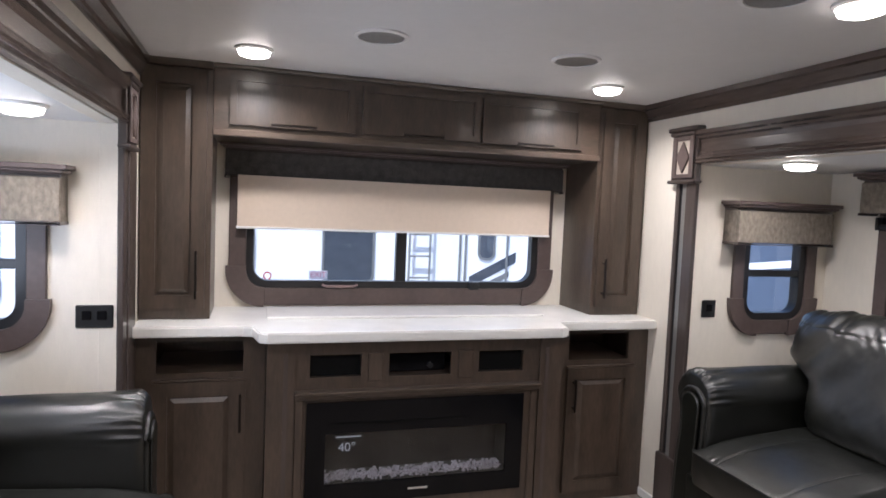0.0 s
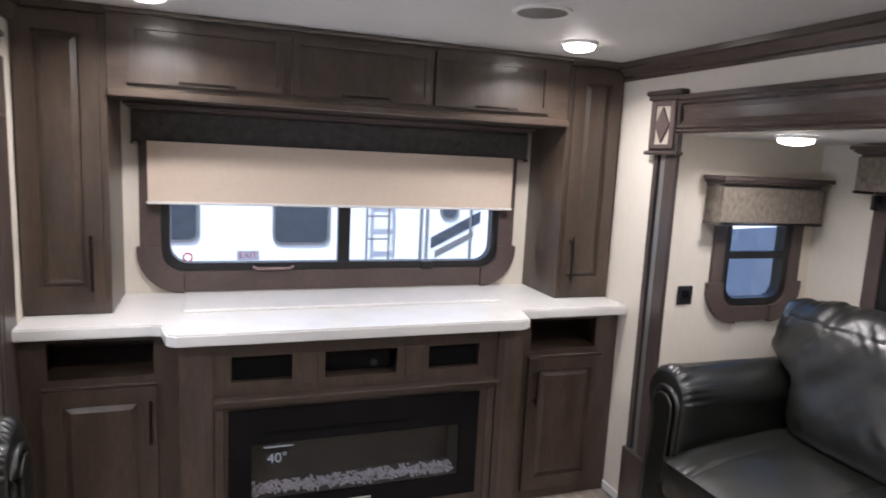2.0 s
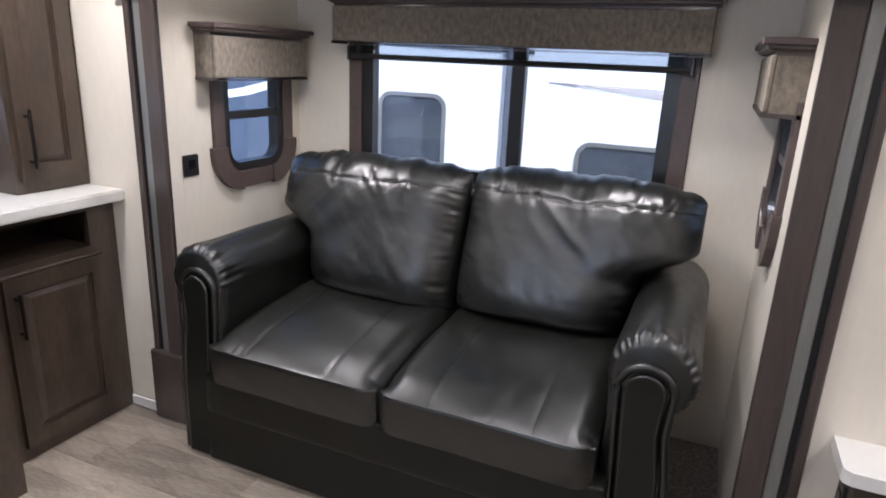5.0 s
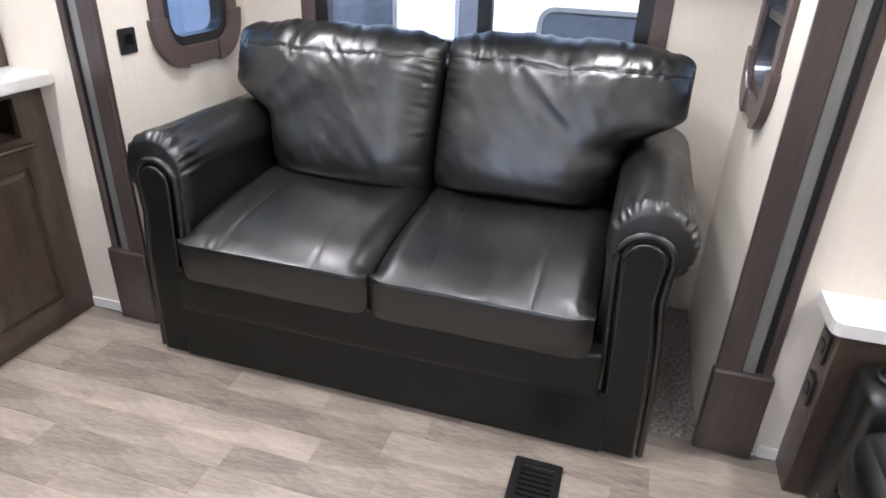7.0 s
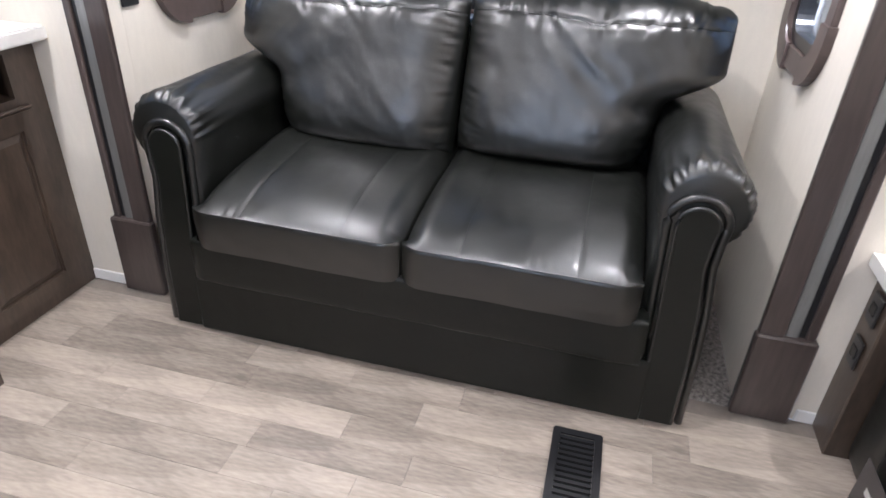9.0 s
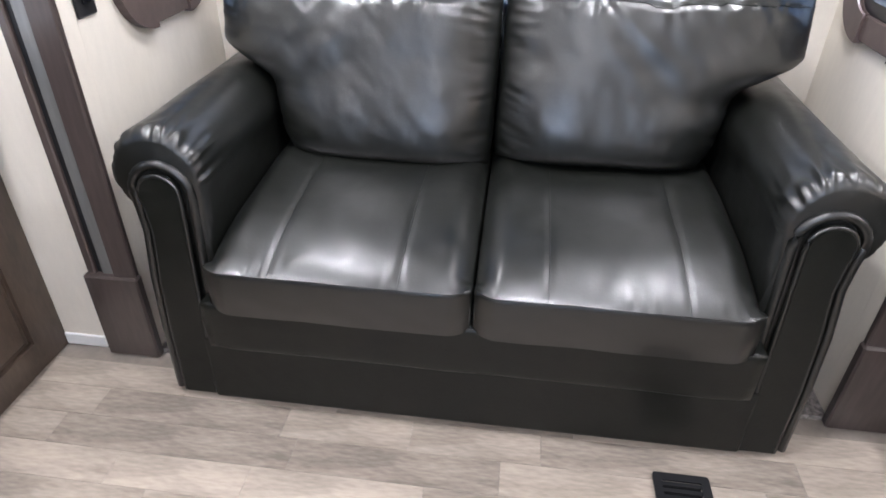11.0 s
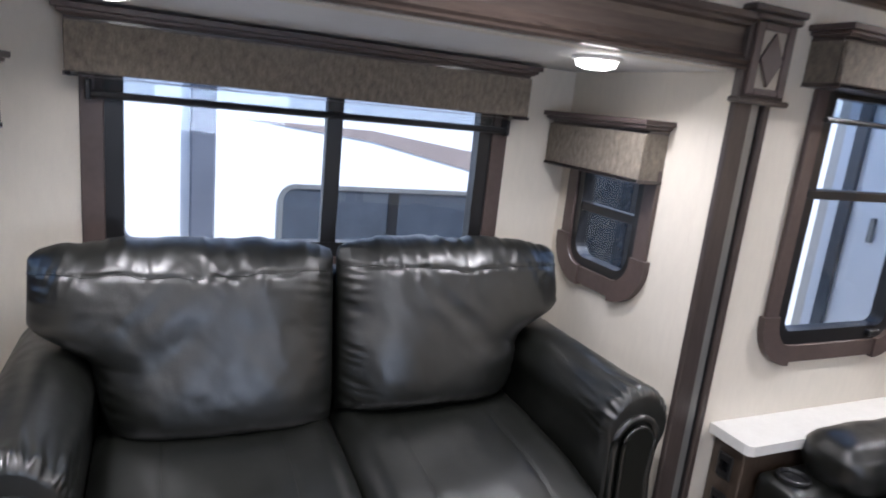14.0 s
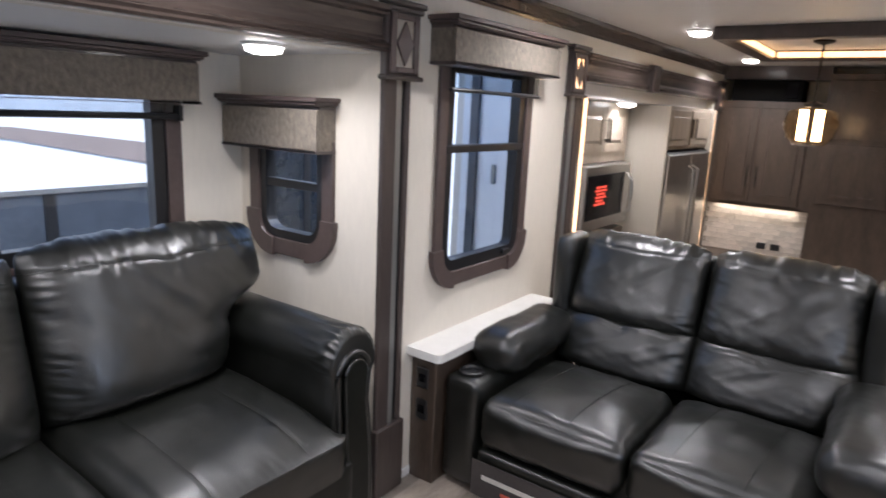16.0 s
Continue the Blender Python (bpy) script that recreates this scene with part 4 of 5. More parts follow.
# the reclining sofa, which faces the fireplace
def recliner():
    r = root("reclining_sofa", pose(1.36, 0.8, 0, 0, 0, 180), "black leather reclining two-seat sofa facing the fireplace", "sofa")
    part("base", box(-0.63, 0.63, 0.06, 0.95, 0.02, 0.2, 0.01), LEATHER_FLAT, r)
    part("back_frame", soft_box(-0.62, 0.62, 0.93, 1.05, 0.2, 0.97, 0.04, 8), LEATHER_FLAT, r, smooth=True)
    part("seat_deck", box(-0.6, 0.6, 0.05, 0.78, 0.2, 0.32, 0.01), LEATHER_FLAT, r)
    for i, s in enumerate((-1, 1)):
        a, b = (-0.60, -0.004) if s < 0 else (0.004, 0.60)
        shape = soft_box(a, b, 0.0, 0.62, 0.24, 0.45, 0.06, 26, 0.035, 0.007, 20 + i, 0.015)
        lines = [drape(shape, [(a + (b - a) * f + 0.002 * k, 0.03 + 0.02 * k) for k in range(28)]) for f in (0.22, 0.62)]
        seat = part("seat_cushion", shape, LEATHER, r, smooth=True)
        for line in lines:
            part("seam", tube(line, 0.0022, n=6), LEATHER, seat)
        part("footrest", soft_box(a + 0.01, b - 0.01, -0.004, 0.05, 0.03, 0.235, 0.02, 8, lump=0.002), LEATHER, r, smooth=True)
        part("lumbar_cushion", pillow(lambda t: a - 0.006, lambda t: b + 0.006, 0.42, 0.68, 0.72, 0.80, 0.12, 30 + i * 4, 90, 50, 0.008), LEATHER, r, smooth=True)
        part("back_cushion", pillow(lambda t: a - 0.004 + 0.012 * t, lambda t: b + 0.004 - 0.012 * t, 0.63, 1.03, 0.80, 0.93, 0.115, 33 + i * 4, 120, 70, 0.016), LEATHER, r, smooth=True)
    for s in (-1, 1):
        part("back_wing", soft_box(s * 0.645 - 0.05, s * 0.645 + 0.05, 0.76, 1.0, 0.3, 1.0, 0.045, 8), LEATHER, r, smooth=True)
        arm = part("arm", soft_box(s * 0.70 - 0.085, s * 0.70 + 0.085, 0.02, 0.85, 0.03, 0.5, 0.04, 10, lump=0.003), LEATHER, r, smooth=True)
        part("arm_pad", soft_box(s * 0.66 - 0.12, s * 0.66 + 0.12, 0.17 if s < 0 else 0.03, 0.78, 0.47, 0.655, 0.085, 18, 0.01, 0.008, 50 + s), LEATHER, arm, smooth=True)
    hold = part("cup_holder", lathe([(0.05, 0.0), (0.052, 0.012), (0.045, 0.016), (0.04, 0.006), (0.04, -0.002)], 24), BLACK, r, "black cup holder ring in the arm")
    hold.matrix_local = pose(-0.70, 0.1, 0.5)
    tag = part("hang_tag", prism([(-0.60, 0.045), (-0.16, 0.045), (-0.16, 0.20), (-0.60, 0.20)], -0.016, -0.0135), mat("tag_sleeve", (0.05, 0.045, 0.045), 0.15), r, "glossy dark tag sleeve with pale and red print")
    part("print", box(-0.55, -0.24, -0.0175, -0.0162, 0.125, 0.145), INK, tag, "pale line of print")
    part("print", box(-0.46, -0.32, -0.0175, -0.0162, 0.085, 0.10), mat("tag_red", (0.4, 0.08, 0.05), 0.5), tag, "red line of print")


recliner()

r = root("end_table", pose(2.2, 0.84, 0), "narrow dark wooden end table with a white top", "table")
part("body", box(-0.045, 0.083, -0.95, -0.02, 0.0, 0.565, 0.004), WOOD, r)
top = prism([(-0.085, -1.05), (0.084, -1.05), (0.084, 0.015), (-0.06, 0.015), (-0.075, 0.011), (-0.085, -0.005)], 0.566, 0.602, "z")
part("tabletop", top, STONE, r, "white solid-surface top")
for z in (0.47, 0.33):
    o = part("outlet", box(-0.012, 0.05, -0.0195, -0.012, z - 0.045, z + 0.045, 0.004), BLACK, r, "black outlet plate")
    part("socket", box(0.002, 0.036, -0.0125, -0.0105, z - 0.016, z + 0.018, 0.002), GLOSS, o)

# tall window beside the end table
m = pose(XR, 0, 0, 0, 0, -90)
r = root("window_tall", m, "tall black-framed window with a dark rounded wooden surround", "window", kind="structure")
window_surround(r, -TALL_WIN[1], -TALL_WIN[0], TALL_WIN[2], TALL_WIN[3], 0.07)
sash(r, -TALL_WIN[1], -TALL_WIN[0], TALL_WIN[2], TALL_WIN[3], rails=(1.4,), rad=0.06, top=False, bar=0.05)
part("cross_trim", box(-TALL_WIN[1] + 0.005, -TALL_WIN[0] - 0.005, -0.014, -0.0055, 1.385, 1.415, 0.003), BLACK, r)
part("latch", box(-0.17, -0.11, -0.03, -0.008, 0.885, 0.91, 0.004), BLACK, r)
valance("valance", m, -0.775, 0.09, 1.727, 1.905, 0.12, "beige woven cloth valance with a crown over the tall window")
r = root("roller_blind", m, "rolled-up blind with a black bottom bar at the tall window", "blind")
part("bottom_bar", tube([(-0.70, -0.05, 1.638), (0.03, -0.05, 1.638)], 0.009), BLACK, r)
part("cloth", box(-0.69, 0.02, -0.052, -0.049, 1.647, 1.735), SCREEN, r, "strip of see-through screen cloth").visible_shadow = False

# baseboards
for y0, y1 in ((SLIDE[1] + 0.175, YC - 0.001), (0.0, SLIDE[0] - 0.175)):
    structure("baseboard", box(XR - 0.01, XR - 0.0005, y0, y1, 0.0, 0.045, 0.003), WHITE, "low white baseboard", "baseboard")

# floor register
r = root("floor_vent", pose(1.885, 1.51, 0), "black slotted floor register", "vent")
part("frame", ring(rounded(-0.14, 0.14, -0.072, 0.072, 0.008, 4), rounded(-0.118, 0.118, -0.05, 0.05, 0.004, 4), 0, 0.005), BLACK, r).matrix_local = pose(0, 0, 0.006, 90, 0, 0)
# Flat dark sheet on the floor, standing for the shade down the duct.
part("duct_shade", box(-0.117, 0.117, -0.049, 0.049, 0.0003, 0.0008), DARK, r)
for k in range(12):
    part("slat", box(-0.115 + k * 0.02, -0.103 + k * 0.02, -0.0505, 0.0505, 0.001, 0.005), BLACK, r)


# ---- kitchen end ----
def kitchen_column(y, out, led_y, wide=1.0):
    r = column(y, out, "column", wide)
    part("led_strip", box(-0.028, -0.023, min(led_y), max(led_y), 0.0, 1.66), LED, r, "warm lit LED strip")
    part("led_inlay", box(-0.0352, -0.0337, out * wide * 0.0925 - 0.04 * wide, out * wide * 0.0925 + 0.04 * wide, 1.705, 1.855), LED, r, "lit inlay behind the diamond")


kitchen_column(KITCHEN[1] + 0.035, 1, (-0.06, -0.02))
kitchen_column(KITCHEN[0] - 0.03, -1, (0.002, 0.035))
r = root("header_beam", pose(XR, 0, 0), "dark moulded wooden beam over the kitchen slide-out", "beam", kind="structure")
part("beam", moulded(HEADER, KITCHEN[0] + 0.002, KITCHEN[1] - 0.002), TRIMH, r)
part("corbel", box(-0.06, -0.005, -1.77, -1.64, 1.735, 1.915, 0.006), TRIM, r)
r = root("slide_out_kitchen", pose(0, 0, 0), "cream panelled kitchen slide-out", "slide-out", kind="structure")
part("back_wall", box(3.05, 3.1, KITCHEN[0] - 0.05, KITCHEN[1] + 0.05, -0.05, 1.8), WALL, r)
part("side_wall", box(XR + 0.061, 3.049, KITCHEN[1], KITCHEN[1] + 0.05, -0.05, 1.8), RVSKIN, r)
part("side_wall", box(XR + 0.061, 3.049, KITCHEN[0] - 0.05, KITCHEN[0], -0.05, 1.8), WALL, r)
part("slide_ceiling", box(XR + 0.061, 3.049, KITCHEN[0], KITCHEN[1], 1.665, 1.8), CEIL, r)
part("slide_floor", box(XR + 0.001, 3.049, KITCHEN[0], KITCHEN[1], -0.05, 0.0), JOINT, r)
part("corner_post", box(2.92, 2.98, KITCHEN[1] + 0.0505, KITCHEN[1] + 0.08, -0.4, 1.8, 0.004), RVGREY, r, "grey corner post outside")
part("outer_handle", box(2.785, 2.81, KITCHEN[1] + 0.0505, KITCHEN[1] + 0.07, 1.12, 1.24, 0.004), GREYM, r)
puck(2.385, -1.6, 1.664, "slide-out lights", 2.6)

# microwave cabinet: faces the aisle
m = pose(2.42, -1.0, 0, 0, 0, -90)
KWOOD = mat("kitchen_wood", (0.25, 0.205, 0.155), 0.4, var=0.22, scale=6, stretch=(2.2, 2.2, 0.5), bump=0.05, coat=0.15)
r = root("microwave_cabinet", m, "beige-brown kitchen wall cabinet over a built-in microwave", "cabinet")
part("body", box(0.0, 0.92, 0.06, 0.6, 1.245, 1.66), KWOOD, r)
panel_door(r, 0.06, 0.45, 1.32, 1.62, 0.06, 0.05, (0.43, 1.47, 0.16, True), wood=KWOOD)
panel_door(r, 0.46, 0.85, 1.32, 1.62, 0.06, 0.05, (0.48, 1.47, 0.16, True), wood=KWOOD)
part("lower_body", box(0.0, 0.92, 0.02, 0.6, 0.0, 0.75), WOOD, r)
r = root("microwave", m, "stainless microwave with a black window and a red display", "microwave")
part("body", box(0.06, 0.86, -0.02, 0.5, 0.80, 1.24, 0.01), STEEL, r)
part("window", box(0.09, 0.74, -0.024, -0.0205, 0.875, 1.175, 0.002), GLOSS, r)
for i, (u, w, z) in enumerate(((0.24, 0.17, 1.085), (0.22, 0.2, 1.062), (0.25, 0.14, 1.039), (0.23, 0.19, 1.016), (0.24, 0.12, 0.993), (0.22, 0.18, 0.970))):
    part("display_line", box(u, u + w, -0.026, -0.0245, z, z + 0.013), RED, r, "red lit line of the display")
part("handle", tube([(0.79, -0.02, 0.85), (0.79, -0.06, 0.9), (0.79, -0.065, 1.0), (0.79, -0.06, 1.12), (0.79, -0.02, 1.17)], 0.011), STEEL, r)

# refrigerator in its enclosure
r = root("refrigerator_enclosure", pose(0, 0, 0), "cream end panel and wooden cabinet over the refrigerator", "cabinet")
part("end_panel", box(2.2, 3.04, -2.03, -2.0, 0.0, 1.66, 0.006), PANELC, r, "cream end panel")
part("end_panel", box(2.2, 3.04, -3.3, -3.27, 0.0, 1.66, 0.006), PANELC, r)
up = part("upper_cabinet", box(2.24, 3.04, -3.268, -2.032, 1.33, 1.66), KWOOD, r)
for a in (0.02, 0.63):
    bm = bmesh.new()
    box(a, a + 0.57, -0.02, 0.0, 1.36, 1.635, 0.004, bm), box(a + 0.06, a + 0.51, -0.028, -0.0205, 1.41, 1.585, 0.006, bm)
    for v in bm.verts:
        v.co = Vector((2.24 + v.co.y, -2.04 - v.co.x, v.co.z))
    part("door", bm, KWOOD, up)
    hx = a + 0.53 if a < 0.5 else a + 0.04
    hd = box(2.24 - 0.055, 2.24 - 0.045, -2.04 - hx - 0.006, -2.04 - hx + 0.006, 1.42, 1.57, 0.002)
    part("handle", hd, BRONZE, up)
r = root("refrigerator", pose(2.22, -2.65, 0), "stainless refrigerator with tall bar handles", "refrigerator")
part("body", box(0.0, 0.7, -0.6, 0.6, 0.02, 1.31, 0.01), BLACK, r)
for a, b in ((-0.598, -0.003), (0.003, 0.598)):
    d = part("door", box(-0.035, -0.001, a, b, 0.05, 1.30, 0.01), STEEL, r)
    hy = -0.06 if a < -0.1 else 0.06
    part("handle", tube([(-0.035, hy, 0.5), (-0.08, hy, 0.53), (-0.08, hy, 1.17), (-0.035, hy, 1.2)], 0.012), STEEL, d)

# end wall: cabinets, backsplash, pantry, soundbar niche
r = root("kitchen_wall_cabinet", pose(0, 0, 0), "brown wooden double-door kitchen cabinet", "cabinet")
part("body", box(1.40, XR - 0.004, Y_END + 0.002, -3.70, 0.80, 1.76), WOOD, r)


def panel_end(parent, x0, x1, y=-3.70, z0=0.83, z1=1.70, hx=None):
    """A framed door that faces the living room."""
    d = part("door", box(x0, x1, y, y + 0.02, z0, z1, 0.004), WOOD, parent)
    part("panel", ring([(x0 + 0.06, z0 + 0.06), (x1 - 0.06, z0 + 0.06), (x1 - 0.06, z1 - 0.06), (x0 + 0.06, z1 - 0.06)], [(x0 + 0.085, z0 + 0.085), (x1 - 0.085, z0 + 0.085), (x1 - 0.085, z1 - 0.085), (x0 + 0.085, z1 - 0.085)], y + 0.0205, y + 0.03), WOOD, d)
    if hx:
        part("handle", box(hx - 0.006, hx + 0.006, y + 0.0305, y + 0.045, z0 + 0.15, z0 + 0.35, 0.002), BRONZE, d)


panel_end(r, 1.915, 2.225, hx=1.945)
panel_end(r, 1.50, 1.895, hx=1.865)
r = root("pantry", pose(0, 0, 0), "tall plain brown wooden pantry", "cabinet")
part("body", box(XL + 0.003, 1.395, Y_END + 0.002, -3.62, 0.0, 2.0), WOOD, r)
panel_end(r, 0.85, 1.36, -3.62, 0.9, 1.42, None)
panel_end(r, 0.30, 0.83, -3.62, 0.9, 1.42, None)
panel_end(r, 0.85, 1.36, -3.62, 1.46, 1.95, None)
panel_end(r, 0.30, 0.83, -3.62, 1.46, 1.95, None)
r = root("media_niche", pose(0, 0, 0), "black media box above the kitchen cabinet", "media box")
part("box", box(1.60, XR - 0.1, Y_END + 0.002, -3.72, 1.762, 1.95, 0.005), DARK, r)
part("panel", box(1.63, 1.74, -3.7195, -3.712, 1.79, 1.93, 0.003), GLOSS, r)
part("fascia", box(1.398, XR - 0.004, Y_END + 0.002, -3.75, 1.955, CEILING - 0.001), TRIM, r)
splash = structure("backsplash", box(1.40, XR - 0.004, -3.80, -3.79, 0.0, 0.798), JOINT, "pale tiled backsplash with two outlets", "backsplash")
sheet = bpy.data.meshes.new("tile")
bmt = box(-0.049, 0.049, 0.0, 0.006, -0.024, 0.024, 0.002)
bmt.to_mesh(sheet)
bmt.free()
sheet.materials.append(TILE)
for j in range(9):
    for i in range(9):
        t = new("tile", sheet)
        t.parent = splash
        t.location = (1.46 + 0.1 * i - (0.05 if j % 2 else 0), -3.7898, 0.77 - 0.05 * j)
for x in (1.75, 1.63):
    r = root("kitchen_outlet", pose(x, -3.782, 0.43), "black outlet on the tiled backsplash", "outlet", "kitchen outlets")
    part("plate", box(-0.04, 0.04, 0.0, 0.008, -0.03, 0.03, 0.003), BLACK, r)
puck(1.93, -3.07, CEILING, "ceiling lights", 8.0)
la = bpy.data.lights.new("under_cabinet_lamp", "AREA")
la.shape, la.size, la.size_y, la.energy, la.color = "RECTANGLE", 0.7, 0.03, 0.8, (1.0, 0.8, 0.55)
new("under_cabinet_lamp", la).matrix_world = pose(1.85, -3.745, 0.79)

# dark frame on the ceiling with lit coves
r = root("ceiling_tray", pose(0, 0, 0), "dark wooden ceiling frame with a warm lit cove", "ceiling frame", kind="structure")
TX0, TX1, TY0, TY1 = 0.1, 1.735, -2.5, -1.06
for a, b, c, d in ((TX0, TX1, TY1 - 0.09, TY1), (TX0, TX1, TY0, TY0 + 0.09), (TX0, TX0 + 0.09, TY0 + 0.091, TY1 - 0.091), (TX1 - 0.09, TX1, TY0 + 0.091, TY1 - 0.091)):
    part("frame_board", box(a, b, c, d, CEILING - 0.07, CEILING - 0.0005, 0.006), TRIM, r)
for a, b, c, d in ((TX0 + 0.11, TX1 - 0.11, TY0 + 0.092, TY0 + 0.097), (TX1 - 0.097, TX1 - 0.092, TY0 + 0.12, TY1 - 0.12)):
    part("led_strip", box(a, b, c, d, CEILING - 0.05, CEILING - 0.012), LED, r, "warm lit LED strip")

# pendants with amber glass globes
FILAMENT = glow("filament", (1.0, 0.68, 0.36), 12.0)


def pendant(x, y):
    r = root("pendant_lamp", pose(x, y, CEILING), "dark metal pendant lamp with amber glass and lit tubes", "pendant lamp", "pendant lamps")
    part("canopy", lathe([(0.06, 0.0), (0.06, -0.012), (0.02, -0.025), (0.006, -0.03)], 24), BRONZE, r)
    part("rod", tube([(0, 0, -0.03), (0, 0, -0.36)], 0.006), BRONZE, r)
    part("socket", lathe([(0.012, -0.36), (0.05, -0.38), (0.055, -0.40), (0.02, -0.405)], 20), BRONZE, r)
    part("globe", lathe([(0.06, -0.40), (0.14, -0.43), (0.155, -0.51), (0.13, -0.59), (0.09, -0.635), (0.088, -0.632), (0.127, -0.589), (0.152, -0.51), (0.137, -0.432), (0.058, -0.403)], 28), AMBER, r, "amber glass globe", True).visible_shadow = False
    for u, v in ((0.045, 0.0), (-0.045, 0.03)):
        part("bulb", tube([(u, v, -0.415), (u, v, -0.605)], 0.024, n=12), FILAMENT, r, "glowing tube bulb", True)


pendant(1.28, -1.84)


# ---- outside ----
structure("ground", box(-60, 60, -60, 60, -1.0, -0.98), ASPHALT, "pale gravel yard outside", "ground")
structure("underbody", box(XL - 0.06, XR + 0.06, Y_END - 0.06, Y_WIN + 0.06, -0.97, -0.061), BLACK, "dark underbody of the trailer", "wall")
structure("roof", box(XL - 0.06, XR + 0.06, Y_END - 0.06, Y_WIN + 0.06, CEILING + 0.061, CEILING + 0.1), WHITE, "white roof of the trailer", "roof")


def far_trailer(m, length, height, label, skin, windows=(), stripes=(), deep=2.4, start=None):
    """A parked trailer: local x along its side, y into it, z up from the ground. windows: x0, x1, z0, z1; stripes: outlines."""
    r = root("parked_trailer", m, label, "trailer", "parked trailers")
    lo = -length / 2 if start is None else start
    part("body", box(lo, length / 2, 0, deep, 0.35, height, 0.05, seg=2), skin, r)
    part("skirt", box(lo + 0.2, length / 2 - 0.2, 0.06, deep - 0.06, 0.12, 0.35), BLACK, r)
    for x in (-length * 0.12, length * 0.05):
        for y in (0.0, deep - 0.25):
            w = part("wheel", lathe([(0.15, 0.0), (0.3, 0.0), (0.33, 0.04), (0.33, 0.18), (0.3, 0.22), (0.15, 0.22)], 20), BLACK, r)
            w.matrix_local = pose(x, y + 0.24, 0.33, 90, 0, 0)
    for x0, x1, z0, z1, bars in windows:
        w = part("window", ring(rounded(x0 - 0.025, x1 + 0.025, z0 - 0.025, z1 + 0.025, 0.09), rounded(x0, x1, z0, z1, 0.07), -0.012, -0.001), GREYM, r)
        part("pane", prism(rounded(x0 - 0.002, x1 + 0.002, z0 - 0.002, z1 + 0.002, 0.07), -0.006, -0.0012), RVDARK if x1 - x0 > 2 else RVPANE, w)
        for b in bars:
            part("bar", box(b - 0.03, b + 0.03, -0.011, -0.0065, z0, z1), BLACK, w)
    for pts, material in stripes:
        part("stripe", prism(pts, -0.004, -0.0005), material, r)
    return r


# beside the sofa window: local x = 1 - world y, z from the yard
rt = far_trailer(pose(4.3, 0.0, -0.98, 0, 0, -90), 9.0, 3.3, "unseen white trailer with tinted windows, added to block sun and a tan stripe", RVSKIN,
                 [(-3.30, -2.87, 1.55, 2.235, ()), (-1.98, -0.68, 1.3, 2.02, (-1.35,)), (-0.6, 1.9, 1.2, 2.6, (0.4,))],
                 [([(-2.2, 2.37), (-1.5, 2.36), (-0.85, 2.28), (0.2, 2.05), (0.2, 1.9), (-0.85, 2.165), (-1.5, 2.30)], RVTAN),
                  ([(-3.7, 2.555), (-2.3, 2.52), (-2.3, 2.545), (-3.7, 2.635)], RVGREY)], start=-3.72)
AWNING = mat("awning_grey", (0.11, 0.115, 0.135), 0.6)
part("awning_arm", box(-2.45, -2.33, -0.06, -0.0045, 0.6, 3.1, 0.01), AWNING, rt, "grey folded awning arm")
part("awning_arm", box(2.35, 2.5, -0.06, -0.0045, 0.6, 3.1, 0.01), AWNING, rt, "grey folded awning arm")
part("door_handle", box(3.05, 3.09, -0.03, -0.0045, 1.95, 2.2, 0.008), GREYM, rt)

# behind the end window
re = far_trailer(pose(0, 7.5, -0.98), 7.6, 3.3, "white parked trailer with a ladder and a tinted door window", RVSKIN,
                 [(1.02, 1.55, 1.62, 2.4, ()), (-0.1, 0.27, 1.65, 2.2, ()), (2.82, 2.99, 1.9, 2.3, ()), (-2.5, -2.05, 1.4, 2.2, ()), (-1.55, -1.1, 1.4, 2.2, ())],
                 [([(2.7, 1.55), (3.28, 1.85), (3.28, 1.98), (2.7, 1.68)], RVGREY), ([(2.75, 1.45), (3.2, 1.68), (3.2, 1.75), (2.75, 1.53)], GREYM)])
for x in (1.96, 2.2):
    part("ladder_rail", tube([(x, -0.06, 0.9), (x, -0.06, 3.0)], 0.013), GREYM, re)
for k in range(8):
    part("ladder_rung", tube([(1.96, -0.06, 1.18 + 0.245 * k), (2.2, -0.06, 1.18 + 0.245 * k)], 0.011), GREYM, re)
for x in (2.56, 2.63, 3.15):
    part("corner_trim", box(x, x + 0.025, -0.02, -0.0005, 0.5, 3.2, 0.004), GREYM, re)
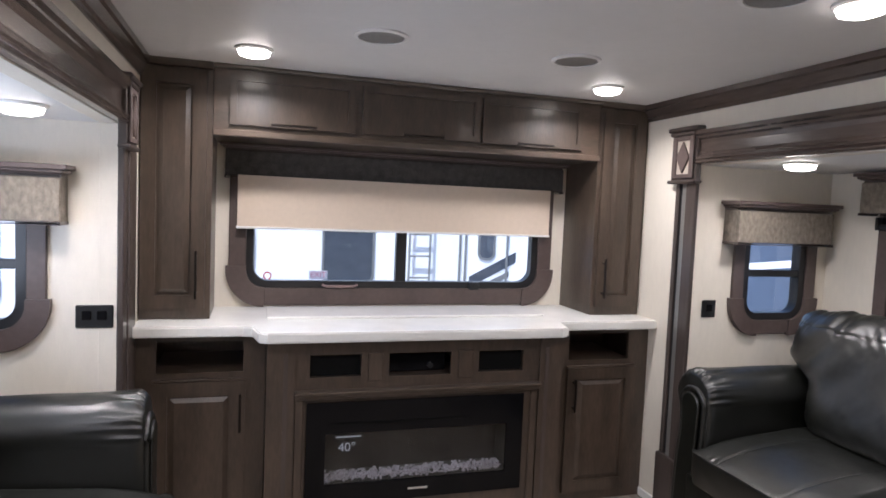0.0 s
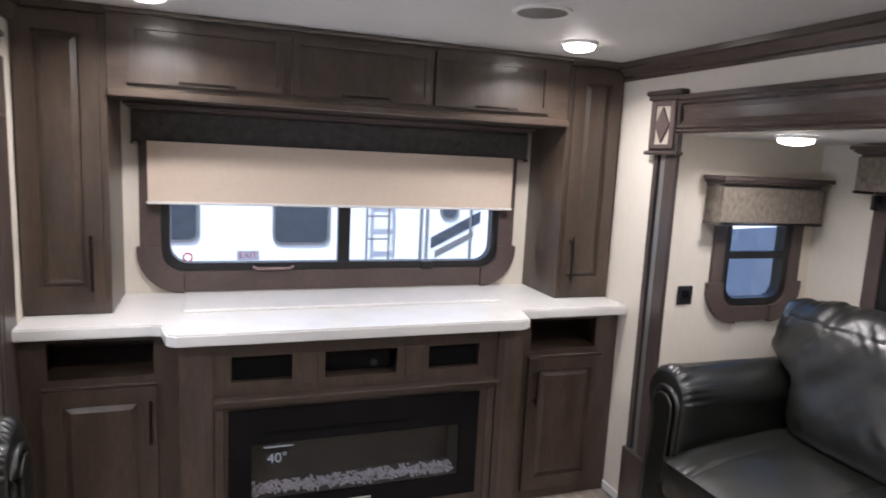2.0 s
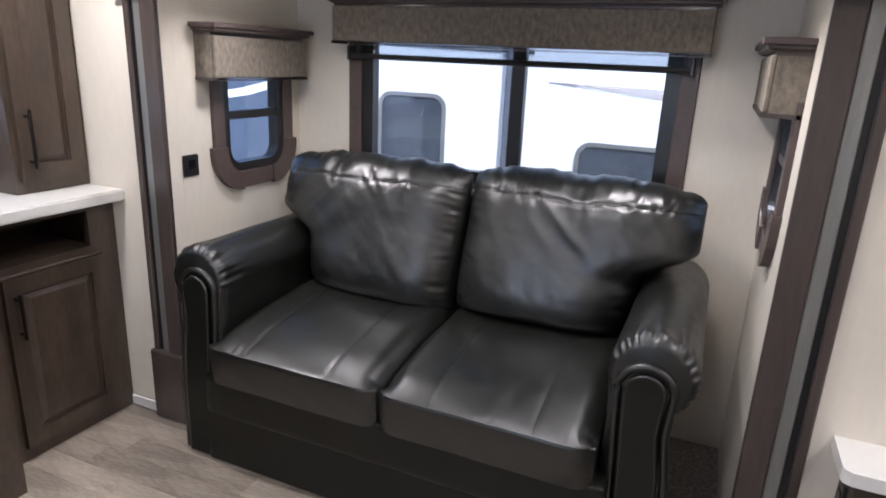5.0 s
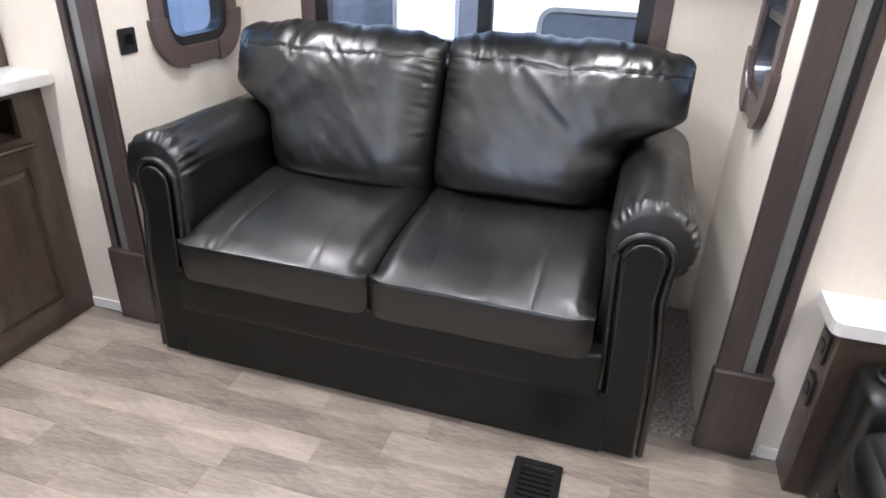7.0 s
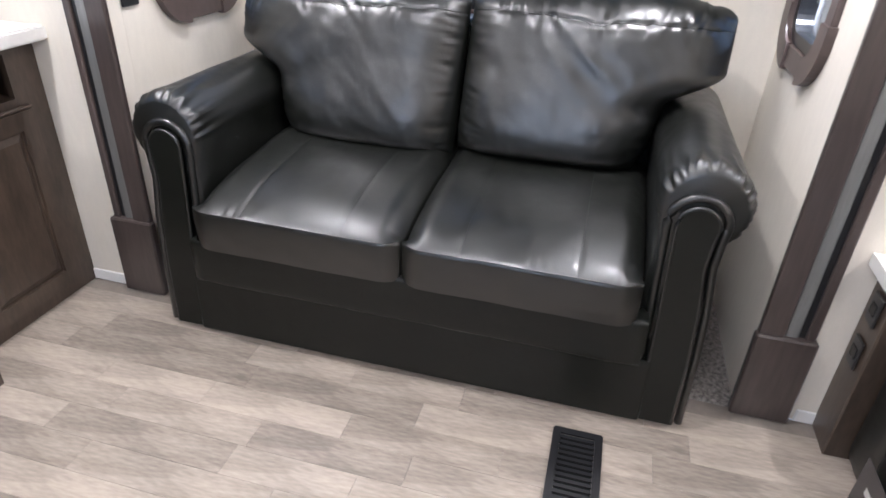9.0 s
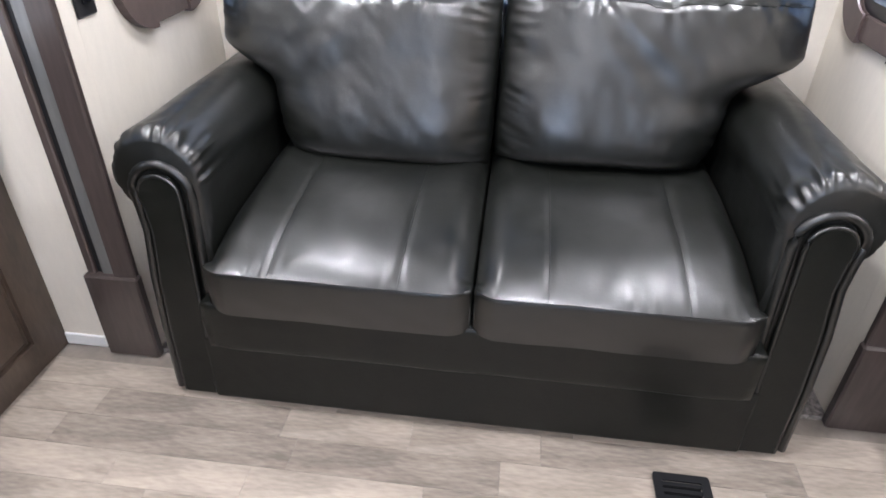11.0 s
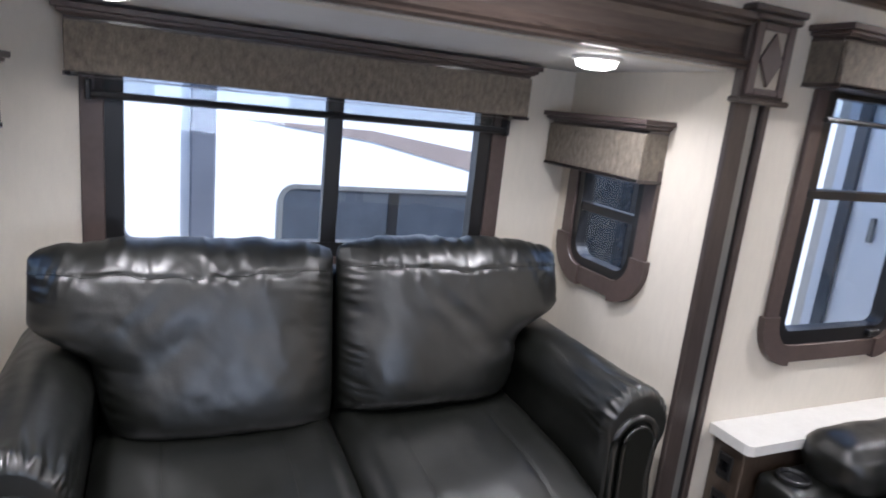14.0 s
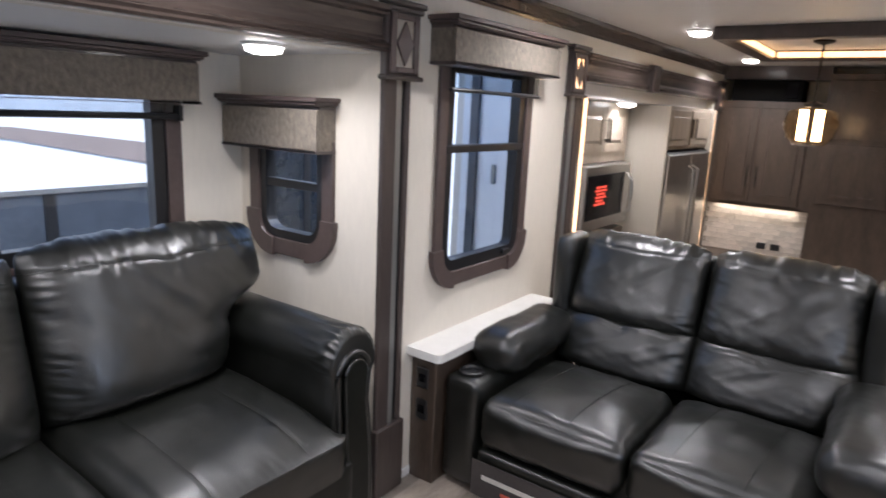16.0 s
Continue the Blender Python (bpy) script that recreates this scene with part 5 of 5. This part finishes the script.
part("window_rail", box(1.02, 1.55, -0.012, -0.0065, 2.16, 2.2), GREYM, re)

far_trailer(pose(7.6, 6.2, -0.98, 0, 0, -30), 5.5, 3.3, "slate-blue parked trailer with pale stripes", SLATE, [(-0.4, 0.3, 1.9, 2.4, ())],
            [([(-2.4, 1.75), (-0.8, 1.95), (0.4, 2.3), (0.4, 2.36), (-0.9, 2.03), (-2.4, 1.83)], RVSKIN), ([(-2.6, 2.6), (2.0, 2.6), (2.0, 2.75), (-2.6, 2.75)], RVSKIN)])
# Never in view: added to keep the sun off the left wide window.
far_trailer(pose(-2.4, 0.5, -0.98, 0, 0, 90), 8.0, 3.3, "unseen white trailer with tinted windows, added to block sun", RVSKIN, [(1.9, 2.5, 1.7, 2.4, ()), (0.2, 0.9, 1.7, 2.3, ())])
far_trailer(pose(-5.2, 6.4, -0.98, 0, 0, 20), 4.5, 3.3, "white parked trailer with a dark window and ladder", RVSKIN, [(-0.6, 0.2, 1.6, 2.4, (-0.2,)), (0.9, 1.6, 1.6, 2.4, ())])

# ---- floor planks, last ----
rng = random.Random(11)
PW = 0.105
sizes = [0.36, 0.46, 0.56, 0.68]
meshes = []
for L in sizes:
    b = bmesh.new()
    box(-PW / 2 + 0.0003, PW / 2 - 0.0003, -L / 2 + 0.0003, L / 2 - 0.0003, -0.0039, 0.0, 0.0005, b)
    me = bpy.data.meshes.new("plank")
    b.to_mesh(me)
    b.free()
    me.materials.append(PLANK)
    meshes.append(me)
rest = bmesh.new()
count = 0
for i in range(24):
    x = XL + 0.002 + PW * (i + 0.5)
    if x + PW / 2 > XR:
        break
    y = 3.42 + rng.uniform(0, 0.35)
    while y > Y_END + 0.8:
        k = rng.randrange(4)
        L = sizes[k]
        near = y > 0.35 and count < 300
        if near:
            p = new("plank", meshes[k])
            p.parent = floor
            p.location = (x, y - L / 2, 0)
            count += 1
        else:
            box(x - PW / 2 + 0.0006, x + PW / 2 - 0.0006, y - L + 0.0006, y - 0.0006, -0.0039, 0.0, 0, rest)
        y -= L
field = part("plank_field", rest, PLANK, floor)
field["kind"] = "stuff"
